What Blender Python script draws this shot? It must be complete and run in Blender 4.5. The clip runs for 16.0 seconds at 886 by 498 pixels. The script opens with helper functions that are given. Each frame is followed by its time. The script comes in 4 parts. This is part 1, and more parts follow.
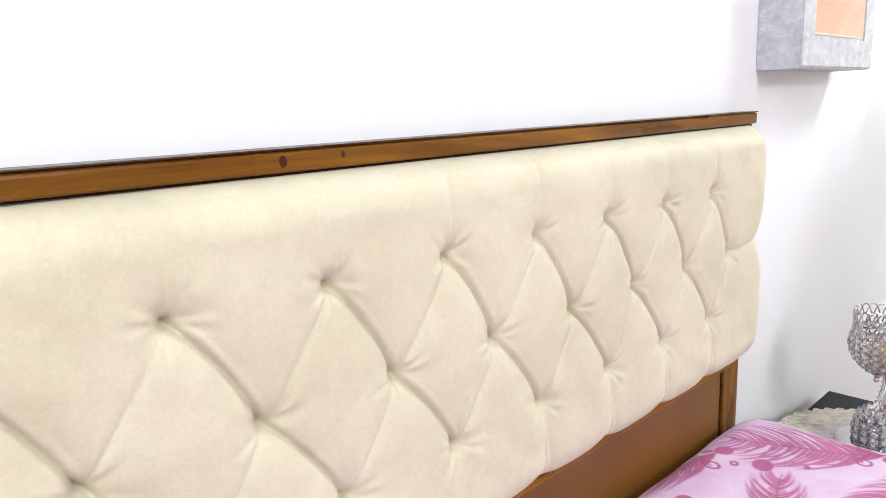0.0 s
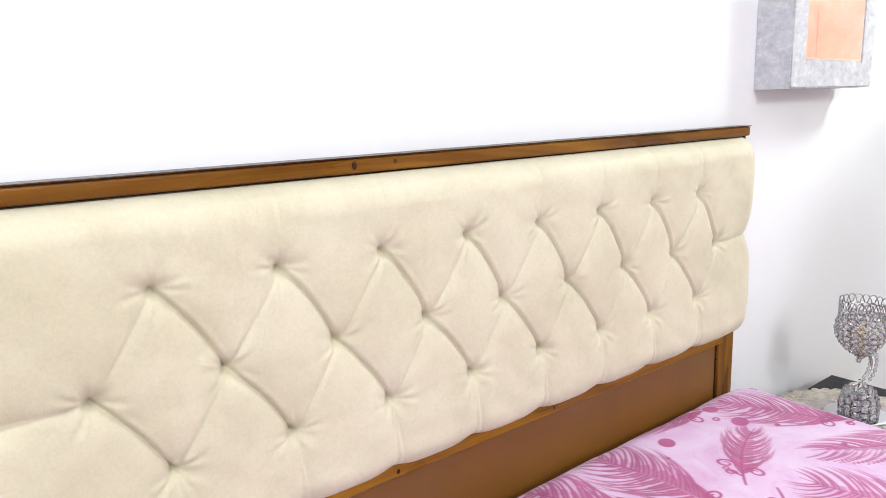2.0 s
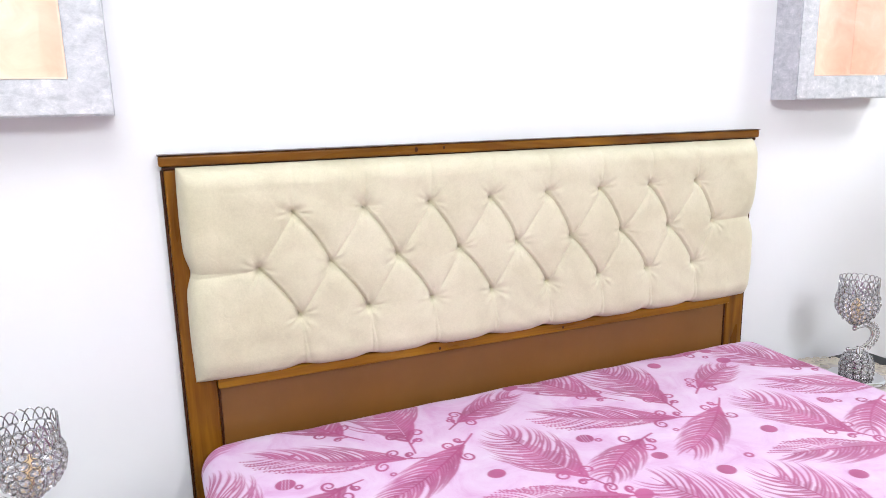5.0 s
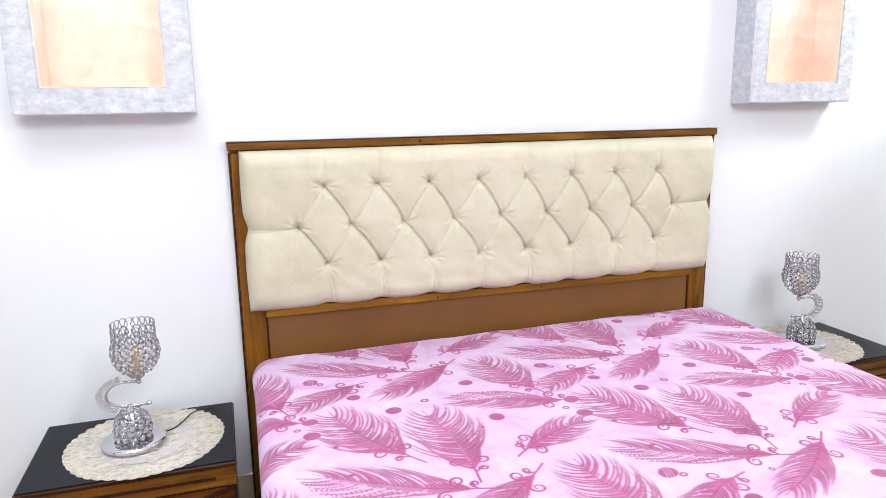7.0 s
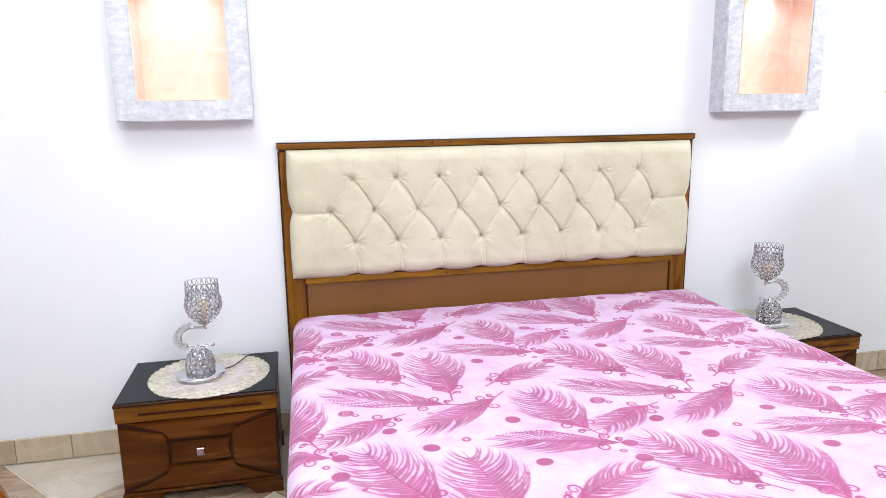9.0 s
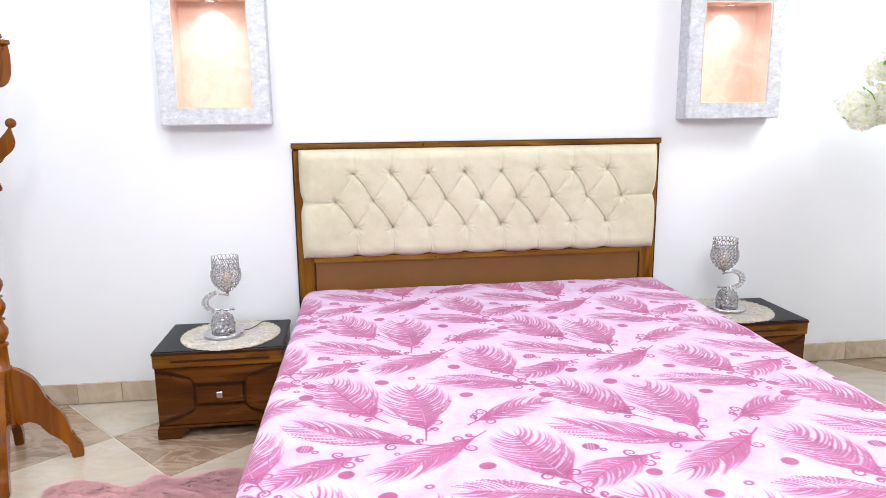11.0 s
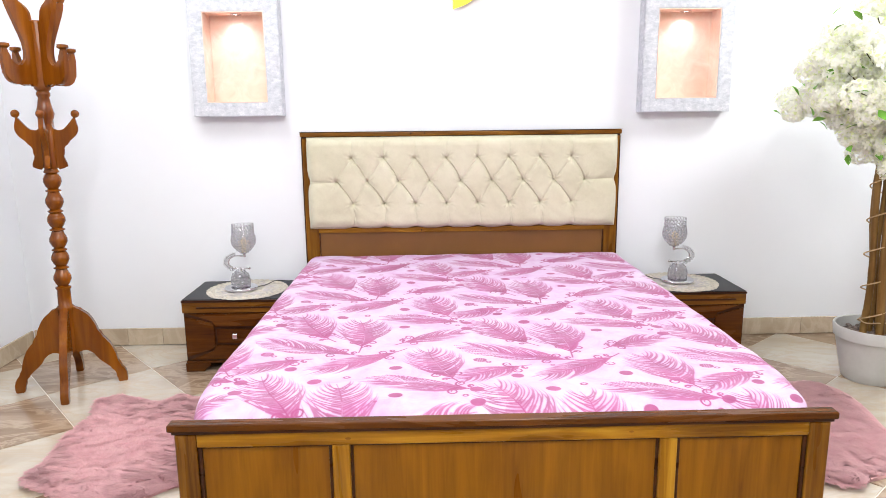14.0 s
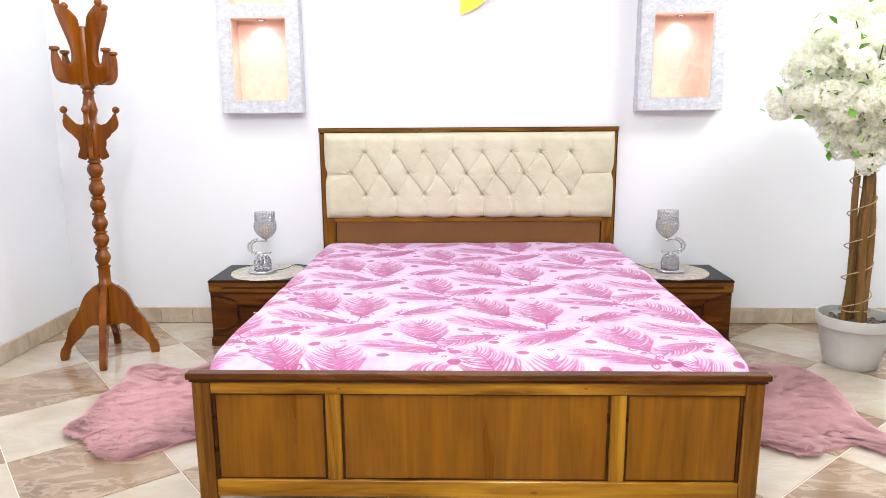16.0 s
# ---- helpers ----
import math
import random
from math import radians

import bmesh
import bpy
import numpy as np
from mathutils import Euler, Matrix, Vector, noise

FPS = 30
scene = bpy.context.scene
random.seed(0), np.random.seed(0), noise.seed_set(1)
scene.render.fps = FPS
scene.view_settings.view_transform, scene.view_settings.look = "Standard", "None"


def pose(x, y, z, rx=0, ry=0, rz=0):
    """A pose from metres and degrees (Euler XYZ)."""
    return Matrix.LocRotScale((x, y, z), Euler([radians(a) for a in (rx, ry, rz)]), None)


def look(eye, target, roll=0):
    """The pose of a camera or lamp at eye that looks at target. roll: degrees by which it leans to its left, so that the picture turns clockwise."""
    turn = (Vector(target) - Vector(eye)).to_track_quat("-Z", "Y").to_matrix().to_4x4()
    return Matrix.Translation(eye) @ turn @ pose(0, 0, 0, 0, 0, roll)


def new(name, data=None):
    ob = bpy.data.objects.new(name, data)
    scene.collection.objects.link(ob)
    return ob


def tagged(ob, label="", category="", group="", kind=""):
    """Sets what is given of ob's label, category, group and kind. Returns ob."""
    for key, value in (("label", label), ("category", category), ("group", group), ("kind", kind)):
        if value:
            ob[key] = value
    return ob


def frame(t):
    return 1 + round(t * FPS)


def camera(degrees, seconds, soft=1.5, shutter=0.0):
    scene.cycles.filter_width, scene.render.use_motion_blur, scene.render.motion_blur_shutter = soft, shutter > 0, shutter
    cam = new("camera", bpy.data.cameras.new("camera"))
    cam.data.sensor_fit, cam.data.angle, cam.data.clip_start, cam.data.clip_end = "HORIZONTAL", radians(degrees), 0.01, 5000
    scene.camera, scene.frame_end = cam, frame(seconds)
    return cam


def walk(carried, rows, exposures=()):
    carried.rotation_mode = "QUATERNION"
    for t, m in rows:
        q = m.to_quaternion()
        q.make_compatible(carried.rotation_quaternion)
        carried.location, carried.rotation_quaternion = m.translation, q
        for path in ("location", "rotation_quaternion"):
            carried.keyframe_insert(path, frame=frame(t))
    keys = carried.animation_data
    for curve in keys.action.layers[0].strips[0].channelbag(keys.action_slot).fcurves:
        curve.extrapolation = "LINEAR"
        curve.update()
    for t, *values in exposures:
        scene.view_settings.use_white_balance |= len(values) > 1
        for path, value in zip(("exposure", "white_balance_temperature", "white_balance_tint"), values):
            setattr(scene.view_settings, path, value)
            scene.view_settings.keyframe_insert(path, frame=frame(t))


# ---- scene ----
cam = camera(65.3, 16.0, soft=0.85)
PATH = [
    (0, (-0.643, -0.677, 1.226), (0.689, 0.761, 0.827), -2.4),
    (0.5, (-0.69, -0.735, 1.234), (0.634, 0.708, 0.831), -2.2),
    (1, (-0.737, -0.795, 1.238), (0.552, 0.682, 0.841), -2.4),
    (1.5, (-0.776, -0.87, 1.252), (0.46, 0.651, 0.853), -2.3),
    (2, (-0.813, -0.966, 1.26), (0.375, 0.594, 0.862), -2.0),
    (2.5, (-0.842, -1.075, 1.262), (0.297, 0.519, 0.858), -1.7),
    (3, (-0.863, -1.174, 1.26), (0.204, 0.469, 0.858), -1.8),
    (3.5, (-0.884, -1.281, 1.267), (0.106, 0.412, 0.871), -1.7),
    (4, (-0.89, -1.404, 1.273), (0.016, 0.334, 0.875), -1.5),
    (6.5, (-0.899, -2.071, 1.292), (-0.278, -0.214, 0.883), -1.0),
    (7, (-0.887, -2.21, 1.292), (-0.298, -0.343, 0.883), -0.9),
    (7.5, (-0.873, -2.346, 1.292), (-0.308, -0.472, 0.885), -0.9),
    (8, (-0.855, -2.472, 1.313), (-0.327, -0.588, 0.899), -0.7),
    (8.5, (-0.836, -2.601, 1.311), (-0.379, -0.697, 0.906), -0.9),
    (9, (-0.822, -2.731, 1.317), (-0.406, -0.816, 0.914), -0.8),
    (11.5, (-0.517, -3.343, 1.325), (-0.323, -1.39, 0.938), -0.7),
    (12, (-0.464, -3.447, 1.34), (-0.309, -1.492, 0.947), -0.7),
    (12.5, (-0.402, -3.555, 1.329), (-0.27, -1.598, 0.942), -0.5),
    (13, (-0.316, -3.651, 1.323), (-0.218, -1.691, 0.936), -0.5),
    (13.5, (-0.267, -3.735, 1.315), (-0.196, -1.775, 0.925), -0.6),
    (14, (-0.194, -3.824, 1.296), (-0.149, -1.863, 0.905), -0.6),
    (14.5, (-0.131, -3.902, 1.292), (-0.104, -1.941, 0.898), -0.5),
    (15, (-0.091, -3.971, 1.286), (-0.096, -2.01, 0.895), -0.5),
    (15.5, (-0.056, -4.035, 1.282), (-0.091, -2.073, 0.895), -0.5),
    (16, (-0.032, -4.108, 1.279), (-0.088, -2.147, 0.891), -0.4),
]
BALANCE = [(0, 0, 6500, 10), (4, 0, 6430, 10), (7, 0, 6250, 10), (9, 0, 6250, 10), (12, 0, 6420, 10), (14.5, 0, 6500, 10), (16, 0, 6500, 10)]
walk(cam, [(t, look(eye, target, roll)) for t, eye, target, roll in PATH], BALANCE)

# ---- world and light ----
world = bpy.data.worlds.new("room_air")
scene.world = world
world.use_nodes = True
world.node_tree.nodes["Background"].inputs[0].default_value = (0.9, 0.92, 1.0, 1)
world.node_tree.nodes["Background"].inputs[1].default_value = 0.3


def lamp(name, kind, place, power, color=(1, 1, 1), size=0.2, target=None, spot=60, blend=0.5):
    data = bpy.data.lights.new(name, kind)
    data.energy, data.color = power, color
    if kind == "AREA":
        data.shape, data.size = "DISK", size
    else:
        data.shadow_soft_size = size
    if kind == "SPOT":
        data.spot_size, data.spot_blend = radians(spot), blend
    ob = new(name, data)
    ob.matrix_world = look(place, target) if target else Matrix.Translation(place)
    return ob


lamp("room_lamp_east", "POINT", (0.35, -3.5, 2.66), 106, (0.955, 0.985, 1.0), 0.14)
lamp("room_lamp_west", "POINT", (-0.60, -4.3, 2.62), 113, (0.955, 0.985, 1.0), 0.15)
# two unseen area lights added under the ceiling to fill the wall's sides
lamp("fill_light_west", "AREA", (-1.3, -1.3, 2.77), 32, (0.955, 0.985, 1.0), 1.3, (-1.3, -1.2, 0))
lamp("fill_light_east", "AREA", (2.35, -1.0, 2.77), 54, (0.955, 0.985, 1.0), 0.7, (2.2, -0.6, 0))
scene.view_settings.exposure = 0.0


# ---- materials ----
def nodes_of(name):
    m = bpy.data.materials.new(name)
    m.use_nodes = True
    t = m.node_tree
    return m, t, t.nodes["Principled BSDF"]


def add(t, kind, **values):
    n = t.nodes.new(kind)
    for k, v in values.items():
        if k in n.inputs:
            n.inputs[k].default_value = v
        else:
            setattr_safe(n, k, v)
    return n


def setattr_safe(n, k, v):
    if k == "operation":
        n.operation = v
    elif k == "blend_type":
        n.blend_type = v
    elif k == "wave_type":
        n.wave_type = v
    elif k == "feature":
        n.feature = v
    elif k == "attribute_name":
        n.attribute_name = v


def coords(t, scale=(1, 1, 1), world_space=False):
    tc = t.nodes.new("ShaderNodeTexCoord")
    mp = t.nodes.new("ShaderNodeMapping")
    mp.inputs["Scale"].default_value = scale
    if world_space:
        geo = t.nodes.new("ShaderNodeNewGeometry")
        t.links.new(geo.outputs["Position"], mp.inputs["Vector"])
    else:
        t.links.new(tc.outputs["Object"], mp.inputs["Vector"])
    return mp.outputs["Vector"]


def noise_node(t, vec, scale, detail=4, rough=0.55, distort=0.0):
    n = t.nodes.new("ShaderNodeTexNoise")
    n.inputs["Scale"].default_value = scale
    n.inputs["Detail"].default_value = detail
    n.inputs["Roughness"].default_value = rough
    n.inputs["Distortion"].default_value = distort
    t.links.new(vec, n.inputs["Vector"])
    return n.outputs["Fac"]


def ramp(t, fac, stops):
    r = t.nodes.new("ShaderNodeValToRGB")
    e = r.color_ramp.elements
    while len(e) < len(stops):
        e.new(0.5)
    for el, (p, c) in zip(e, stops):
        el.position, el.color = p, (*c, 1)
    t.links.new(fac, r.inputs["Fac"])
    return r.outputs["Color"]


def mix(t, fac, a, b, mode="MIX"):
    n = t.nodes.new("ShaderNodeMix")
    n.data_type, n.blend_type = "RGBA", mode
    for sock, v in ((n.inputs[0], fac), (n.inputs[6], a), (n.inputs[7], b)):
        if isinstance(v, (int, float)):
            sock.default_value = v
        elif isinstance(v, tuple):
            sock.default_value = (*v, 1)
        else:
            t.links.new(v, sock)
    return n.outputs[2]


def bump(t, bsdf, height, strength=0.3, distance=0.002):
    b = t.nodes.new("ShaderNodeBump")
    b.inputs["Strength"].default_value = strength
    b.inputs["Distance"].default_value = distance
    t.links.new(height, b.inputs["Height"])
    t.links.new(b.outputs["Normal"], bsdf.inputs["Normal"])


def plain(name, color, rough=0.5, metal=0.0, coat=0.0, vary=0.12, scale=9, bumpy=0.0):
    m, t, b = nodes_of(name)
    v = coords(t)
    f = noise_node(t, v, scale, 5)
    dark = tuple(c * (1 - vary) for c in color)
    lite = tuple(min(1, c * (1 + vary)) for c in color)
    t.links.new(ramp(t, f, [(0.3, dark), (0.7, lite)]), b.inputs["Base Color"])
    b.inputs["Roughness"].default_value = rough
    b.inputs["Metallic"].default_value = metal
    b.inputs["Coat Weight"].default_value = coat
    if bumpy:
        bump(t, b, noise_node(t, v, scale * 14, 3), bumpy)
    return m


def wood(name, dark, mid, lite, axis, rough=0.28, coat=0.35, fine=60, streak=3.0):
    m, t, b = nodes_of(name)
    k = [fine, fine, fine]
    k["xyz".index(axis)] = fine / 22
    v = coords(t, tuple(k))
    q = [streak * 4] * 3
    q["xyz".index(axis)] = streak * 0.5
    v2 = coords(t, tuple(q))
    grain = noise_node(t, v, 1.0, 6, 0.65, 0.6)
    broad = noise_node(t, v2, 1.0, 3, 0.5, 1.2)
    c1 = ramp(t, grain, [(0.25, dark), (0.5, mid), (0.78, lite)])
    c2 = ramp(t, broad, [(0.32, dark), (0.5, mid), (0.7, lite)])
    t.links.new(mix(t, 0.55, c1, c2), b.inputs["Base Color"])
    rr = ramp(t, broad, [(0.2, (rough * 0.8,) * 3), (0.8, (rough * 1.3,) * 3)])
    t.links.new(rr, b.inputs["Roughness"])
    b.inputs["Coat Weight"].default_value = coat * 0.2
    b.inputs["Coat Roughness"].default_value = 0.12
    b.inputs["Specular IOR Level"].default_value = 0.18
    bump(t, b, grain, 0.12, 0.001)
    return m


def wall_paint(name, color):
    m, t, b = nodes_of(name)
    v = coords(t, world_space=True)
    f = noise_node(t, v, 1.3, 4)
    t.links.new(ramp(t, f, [(0.3, tuple(c * 0.965 for c in color)), (0.7, color)]), b.inputs["Base Color"])
    b.inputs["Roughness"].default_value = 0.42
    bump(t, b, noise_node(t, v, 90, 4, 0.7), 0.14, 0.001)
    return m


def marble(name, stops, vein):
    m, t, b = nodes_of(name)
    info = t.nodes.new("ShaderNodeObjectInfo")
    shift = t.nodes.new("ShaderNodeVectorMath")
    shift.operation = "SCALE"
    comb = t.nodes.new("ShaderNodeCombineXYZ")
    for i in range(3):
        t.links.new(info.outputs["Random"], comb.inputs[i])
    t.links.new(comb.outputs[0], shift.inputs[0])
    shift.inputs["Scale"].default_value = 37.0
    geo = coords(t, (1.0, 2.1, 1.0))
    va = t.nodes.new("ShaderNodeVectorMath")
    t.links.new(geo, va.inputs[0])
    t.links.new(shift.outputs[0], va.inputs[1])
    vec = va.outputs[0]
    f = noise_node(t, vec, 2.1, 6, 0.58, 1.0)
    base = ramp(t, f, stops)
    w = noise_node(t, vec, 2.6, 7, 0.6, 1.6)
    line = ramp(t, w, [(0.44, (0, 0, 0)), (0.5, (1, 1, 1)), (0.55, (0, 0, 0))])
    fac = t.nodes.new("ShaderNodeMath")
    fac.operation, fac.inputs[1].default_value = "MULTIPLY", 0.4
    t.links.new(line, fac.inputs[0])
    t.links.new(mix(t, fac.outputs[0], base, vein), b.inputs["Base Color"])
    b.inputs["Roughness"].default_value = 0.16
    b.inputs["Coat Weight"].default_value = 0.3
    return m


# invented darker tone for the unseen south wall: less fill, darker reflections in chrome
FAR_WALL = wall_paint("beige_unseen_wall", (0.36, 0.31, 0.27))
WALL = wall_paint("white_wall_paint", (0.80, 0.818, 0.85))
CEIL = wall_paint("white_ceiling_paint", (0.85, 0.85, 0.85))
CREAM_TILE = marble("cream_marble_tile", [(0.25, (0.42, 0.35, 0.26)), (0.5, (0.525, 0.465, 0.375)), (0.75, (0.61, 0.56, 0.48))], (0.50, 0.38, 0.25))
BROWN_TILE = marble("brown_marble_tile", [(0.25, (0.20, 0.125, 0.075)), (0.5, (0.31, 0.215, 0.14)), (0.78, (0.45, 0.345, 0.245))], (0.62, 0.49, 0.36))
SKIRT_TILE = marble("beige_skirting_tile", [(0.25, (0.36, 0.28, 0.19)), (0.5, (0.47, 0.38, 0.27)), (0.78, (0.58, 0.49, 0.37))], (0.62, 0.52, 0.40))
GROUT = plain("pale_grout", (0.70, 0.645, 0.55), 0.8)
D1, M1, L1 = (0.085, 0.026, 0.002), (0.25, 0.105, 0.005), (0.50, 0.265, 0.022)
HONEY_X = wood("honey_wood_x", D1, M1, L1, "x")
HONEY_Z = wood("honey_wood_z", D1, M1, L1, "z")
POSTWOOD = wood("chestnut_wood_z", (0.045, 0.013, 0.002), (0.155, 0.056, 0.004), (0.32, 0.145, 0.012), "z")
CAPWOOD = wood("chestnut_wood_x", (0.045, 0.013, 0.002), (0.15, 0.055, 0.005), (0.33, 0.15, 0.014), "x")
PANEL_Z = wood("veneer_panel_z", (0.115, 0.036, 0.002), (0.190, 0.071, 0.003), (0.265, 0.108, 0.005), "z", 0.32, 0.25, 75)
HARDBOARD = plain("brown_hardboard", (0.165, 0.068, 0.010), 0.45, vary=0.10, scale=5)
STAIN = wood("dark_stained_wood", (0.018, 0.005, 0.002), (0.036, 0.010, 0.003), (0.07, 0.021, 0.005), "x", 0.3)
NS_WOOD = wood("nightstand_wood", (0.024, 0.006, 0.002), (0.078, 0.022, 0.002), (0.150, 0.048, 0.005), "x", 0.25, 0.4)
RACK_WOOD = wood("rack_orange_wood", (0.078, 0.017, 0.001), (0.180, 0.047, 0.002), (0.32, 0.105, 0.005), "z", 0.20, 1.6, 30, 2)
RACK_WOOD.node_tree.nodes["Principled BSDF"].inputs["Coat Roughness"].default_value = 0.06
SLATE = plain("black_glass_top", (0.008, 0.010, 0.014), 0.30, vary=0.2, scale=4)
SLATE.node_tree.nodes["Principled BSDF"].inputs["Specular IOR Level"].default_value = 0.10
CHROME = plain("polished_chrome", (0.62, 0.62, 0.64), 0.06, 1.0, vary=0.05)
# the same chrome with dark reflections put into its base colour
SHADED_CHROME = plain("shaded_chrome_wire", (0.40, 0.40, 0.42), 0.10, 1.0, vary=0.1)
DARK_METAL = plain("dark_wire", (0.02, 0.02, 0.02), 0.4)
POT = plain("grey_plastic_pot", (0.50, 0.50, 0.48), 0.42, vary=0.06, scale=14, bumpy=0.05)
SOIL = plain("pot_gravel", (0.16, 0.12, 0.10), 0.9, vary=0.6, scale=60)
BAMBOO = wood("dry_bamboo", (0.07, 0.03, 0.008), (0.19, 0.10, 0.028), (0.31, 0.19, 0.065), "z", 0.5, 0.0, 40)
TWINE = plain("pale_twine", (0.42, 0.29, 0.15), 0.8, vary=0.25, scale=60)
TWIG = plain("dark_twig", (0.075, 0.062, 0.022), 0.8)
LEAF = plain("green_leaf", (0.13, 0.34, 0.03), 0.45, vary=0.35, scale=30)
GOLD = plain("gold_leaf_metal", (0.88, 0.62, 0.03), 0.35, 1.0, vary=0.08)
BULB = plain("candle_bulb_wax", (0.75, 0.55, 0.30), 0.5)


def petal_mat():
    m, t, b = nodes_of("cream_petal")
    geo = t.nodes.new("ShaderNodeNewGeometry")
    c = ramp(t, geo.outputs["Random Per Island"], [(0.0, (0.84, 0.92, 0.55)), (0.14, (0.94, 0.96, 0.80)), (0.4, (0.97, 0.97, 0.91)), (1.0, (0.98, 0.98, 0.95))])
    t.links.new(c, b.inputs["Base Color"])
    b.inputs["Roughness"].default_value = 0.75
    thin = t.nodes.new("ShaderNodeBsdfTranslucent")
    t.links.new(c, thin.inputs["Color"])
    both = t.nodes.new("ShaderNodeMixShader")
    both.inputs[0].default_value = 0.58
    t.links.new(b.outputs[0], both.inputs[1])
    t.links.new(thin.outputs[0], both.inputs[2])
    t.links.new(both.outputs[0], t.nodes["Material Output"].inputs["Surface"])
    return m


PETAL = petal_mat()


def suede():
    m, t, b = nodes_of("cream_suede")
    v = coords(t)
    big = noise_node(t, v, 5.0, 5, 0.6, 0.4)
    fine = noise_node(t, v, 240, 3, 0.7)
    c1 = ramp(t, big, [(0.28, (0.53, 0.495, 0.35)), (0.5, (0.605, 0.57, 0.42)), (0.72, (0.645, 0.61, 0.465))])
    c2 = ramp(t, fine, [(0.3, (0.91, 0.91, 0.91)), (0.7, (1, 1, 1))])
    nap = ramp(t, noise_node(t, v, 22, 6, 0.7, 1.5), [(0.30, (0.945, 0.94, 0.925)), (0.55, (1, 1, 1))])
    worn = mix(t, 1.0, mix(t, 1.0, c1, c2, "MULTIPLY"), nap, "MULTIPLY")
    t.links.new(worn, b.inputs["Base Color"])
    b.inputs["Roughness"].default_value = 0.62
    b.inputs["Sheen Weight"].default_value = 0.15
    b.inputs["Sheen Roughness"].default_value = 0.5
    wr = noise_node(t, v, 34, 5, 0.6, 1.2)
    bump(t, b, wr, 0.22, 0.003)
    return m


SUEDE = suede()


def sheet_mat():
    m, t, b = nodes_of("pink_feather_print")
    at = t.nodes.new("ShaderNodeAttribute")
    at.attribute_name = "print"
    v = coords(t)
    cloud = noise_node(t, v, 9.0, 6, 0.65, 0.6)
    ground = ramp(t, cloud, [(0.30, (0.535, 0.305, 0.525)), (0.46, (0.59, 0.415, 0.61)), (0.70, (0.635, 0.535, 0.675))])
    ink = ramp(t, noise_node(t, v, 12, 3), [(0.3, (0.255, 0.024, 0.115)), (0.7, (0.39, 0.058, 0.20))])
    t.links.new(mix(t, at.outputs["Fac"], ground, ink), b.inputs["Base Color"])
    b.inputs["Roughness"].default_value = 0.7
    b.inputs["Sheen Weight"].default_value = 0.1
    bump(t, b, noise_node(t, v, 700, 2), 0.1, 0.0005)
    return m


SHEET = sheet_mat()


def plaster():
    m, t, b = nodes_of("grey_veined_plaster")
    v = coords(t, (7, 7, 10))
    f = noise_node(t, v, 4.2, 8, 0.78, 0.25)
    c = ramp(t, f, [(0.34, (0.40, 0.42, 0.46)), (0.48, (0.52, 0.54, 0.58)), (0.58, (0.61, 0.62, 0.66)), (0.70, (0.84, 0.84, 0.87))])
    t.links.new(c, b.inputs["Base Color"])
    b.inputs["Roughness"].default_value = 0.5
    bump(t, b, f, 0.4, 0.004)
    return m


PLASTER = plaster()


def peach():
    m, t, b = nodes_of("peach_niche_paint")
    v = coords(t)
    f = noise_node(t, v, 11, 6, 0.65, 0.8)
    t.links.new(ramp(t, f, [(0.3, (0.82, 0.53, 0.41)), (0.55, (0.85, 0.63, 0.51)), (0.75, (0.89, 0.74, 0.65))]), b.inputs["Base Color"])
    b.inputs["Roughness"].default_value = 0.45
    return m


PEACH = peach()


def glow(name, color, strength):
    m, t, b = nodes_of(name)
    b.inputs["Base Color"].default_value = (*color, 1)
    b.inputs["Emission Color"].default_value = (*color, 1)
    b.inputs["Emission Strength"].default_value = strength
    return m


SPOT_GLASS = glow("lit_spot_glass", (1.0, 0.75, 0.78), 6.0)


def crystal():
    m, t, b = nodes_of("cut_crystal")
    b.inputs["Base Color"].default_value = (0.95, 0.95, 0.98, 1)
    b.inputs["Roughness"].default_value = 0.02
    b.inputs["Transmission Weight"].default_value = 0.85
    b.inputs["IOR"].default_value = 1.5
    return m


CRYSTAL = crystal()


def lace():
    m, t, b = nodes_of("cream_lace")
    v = coords(t)
    vor = t.nodes.new("ShaderNodeTexVoronoi")
    vor.inputs["Scale"].default_value = 48
    t.links.new(v, vor.inputs["Vector"])
    c = ramp(t, vor.outputs["Distance"], [(0.1, (0.40, 0.38, 0.37)), (0.35, (0.49, 0.46, 0.41)), (0.7, (0.61, 0.57, 0.49))])
    t.links.new(c, b.inputs["Base Color"])
    b.inputs["Roughness"].default_value = 0.8
    bump(t, b, vor.outputs["Distance"], 0.6, 0.003)
    return m


LACE = lace()
LACE_TRIM = plain("ivory_braid", (0.62, 0.57, 0.48), 0.75, vary=0.15, scale=80)
LACE_VOILE = plain("grey_voile", (0.52, 0.48, 0.47), 0.8, vary=0.12, scale=40)


def fur():
    m, t, b = nodes_of("dusty_pink_fur")
    geo = t.nodes.new("ShaderNodeNewGeometry")
    v = coords(t)
    c1 = ramp(t, noise_node(t, v, 9, 4, 0.6, 1.0), [(0.3, (0.55, 0.27, 0.28)), (0.55, (0.645, 0.35, 0.36)), (0.75, (0.70, 0.405, 0.41))])
    c2 = ramp(t, geo.outputs["Random Per Island"], [(0.0, (0.85, 0.82, 0.82)), (1.0, (1, 1, 1))])
    t.links.new(mix(t, 1.0, c1, c2, "MULTIPLY"), b.inputs["Base Color"])
    b.inputs["Roughness"].default_value = 0.85
    b.inputs["Sheen Weight"].default_value = 0.3
    return m


FUR = fur()


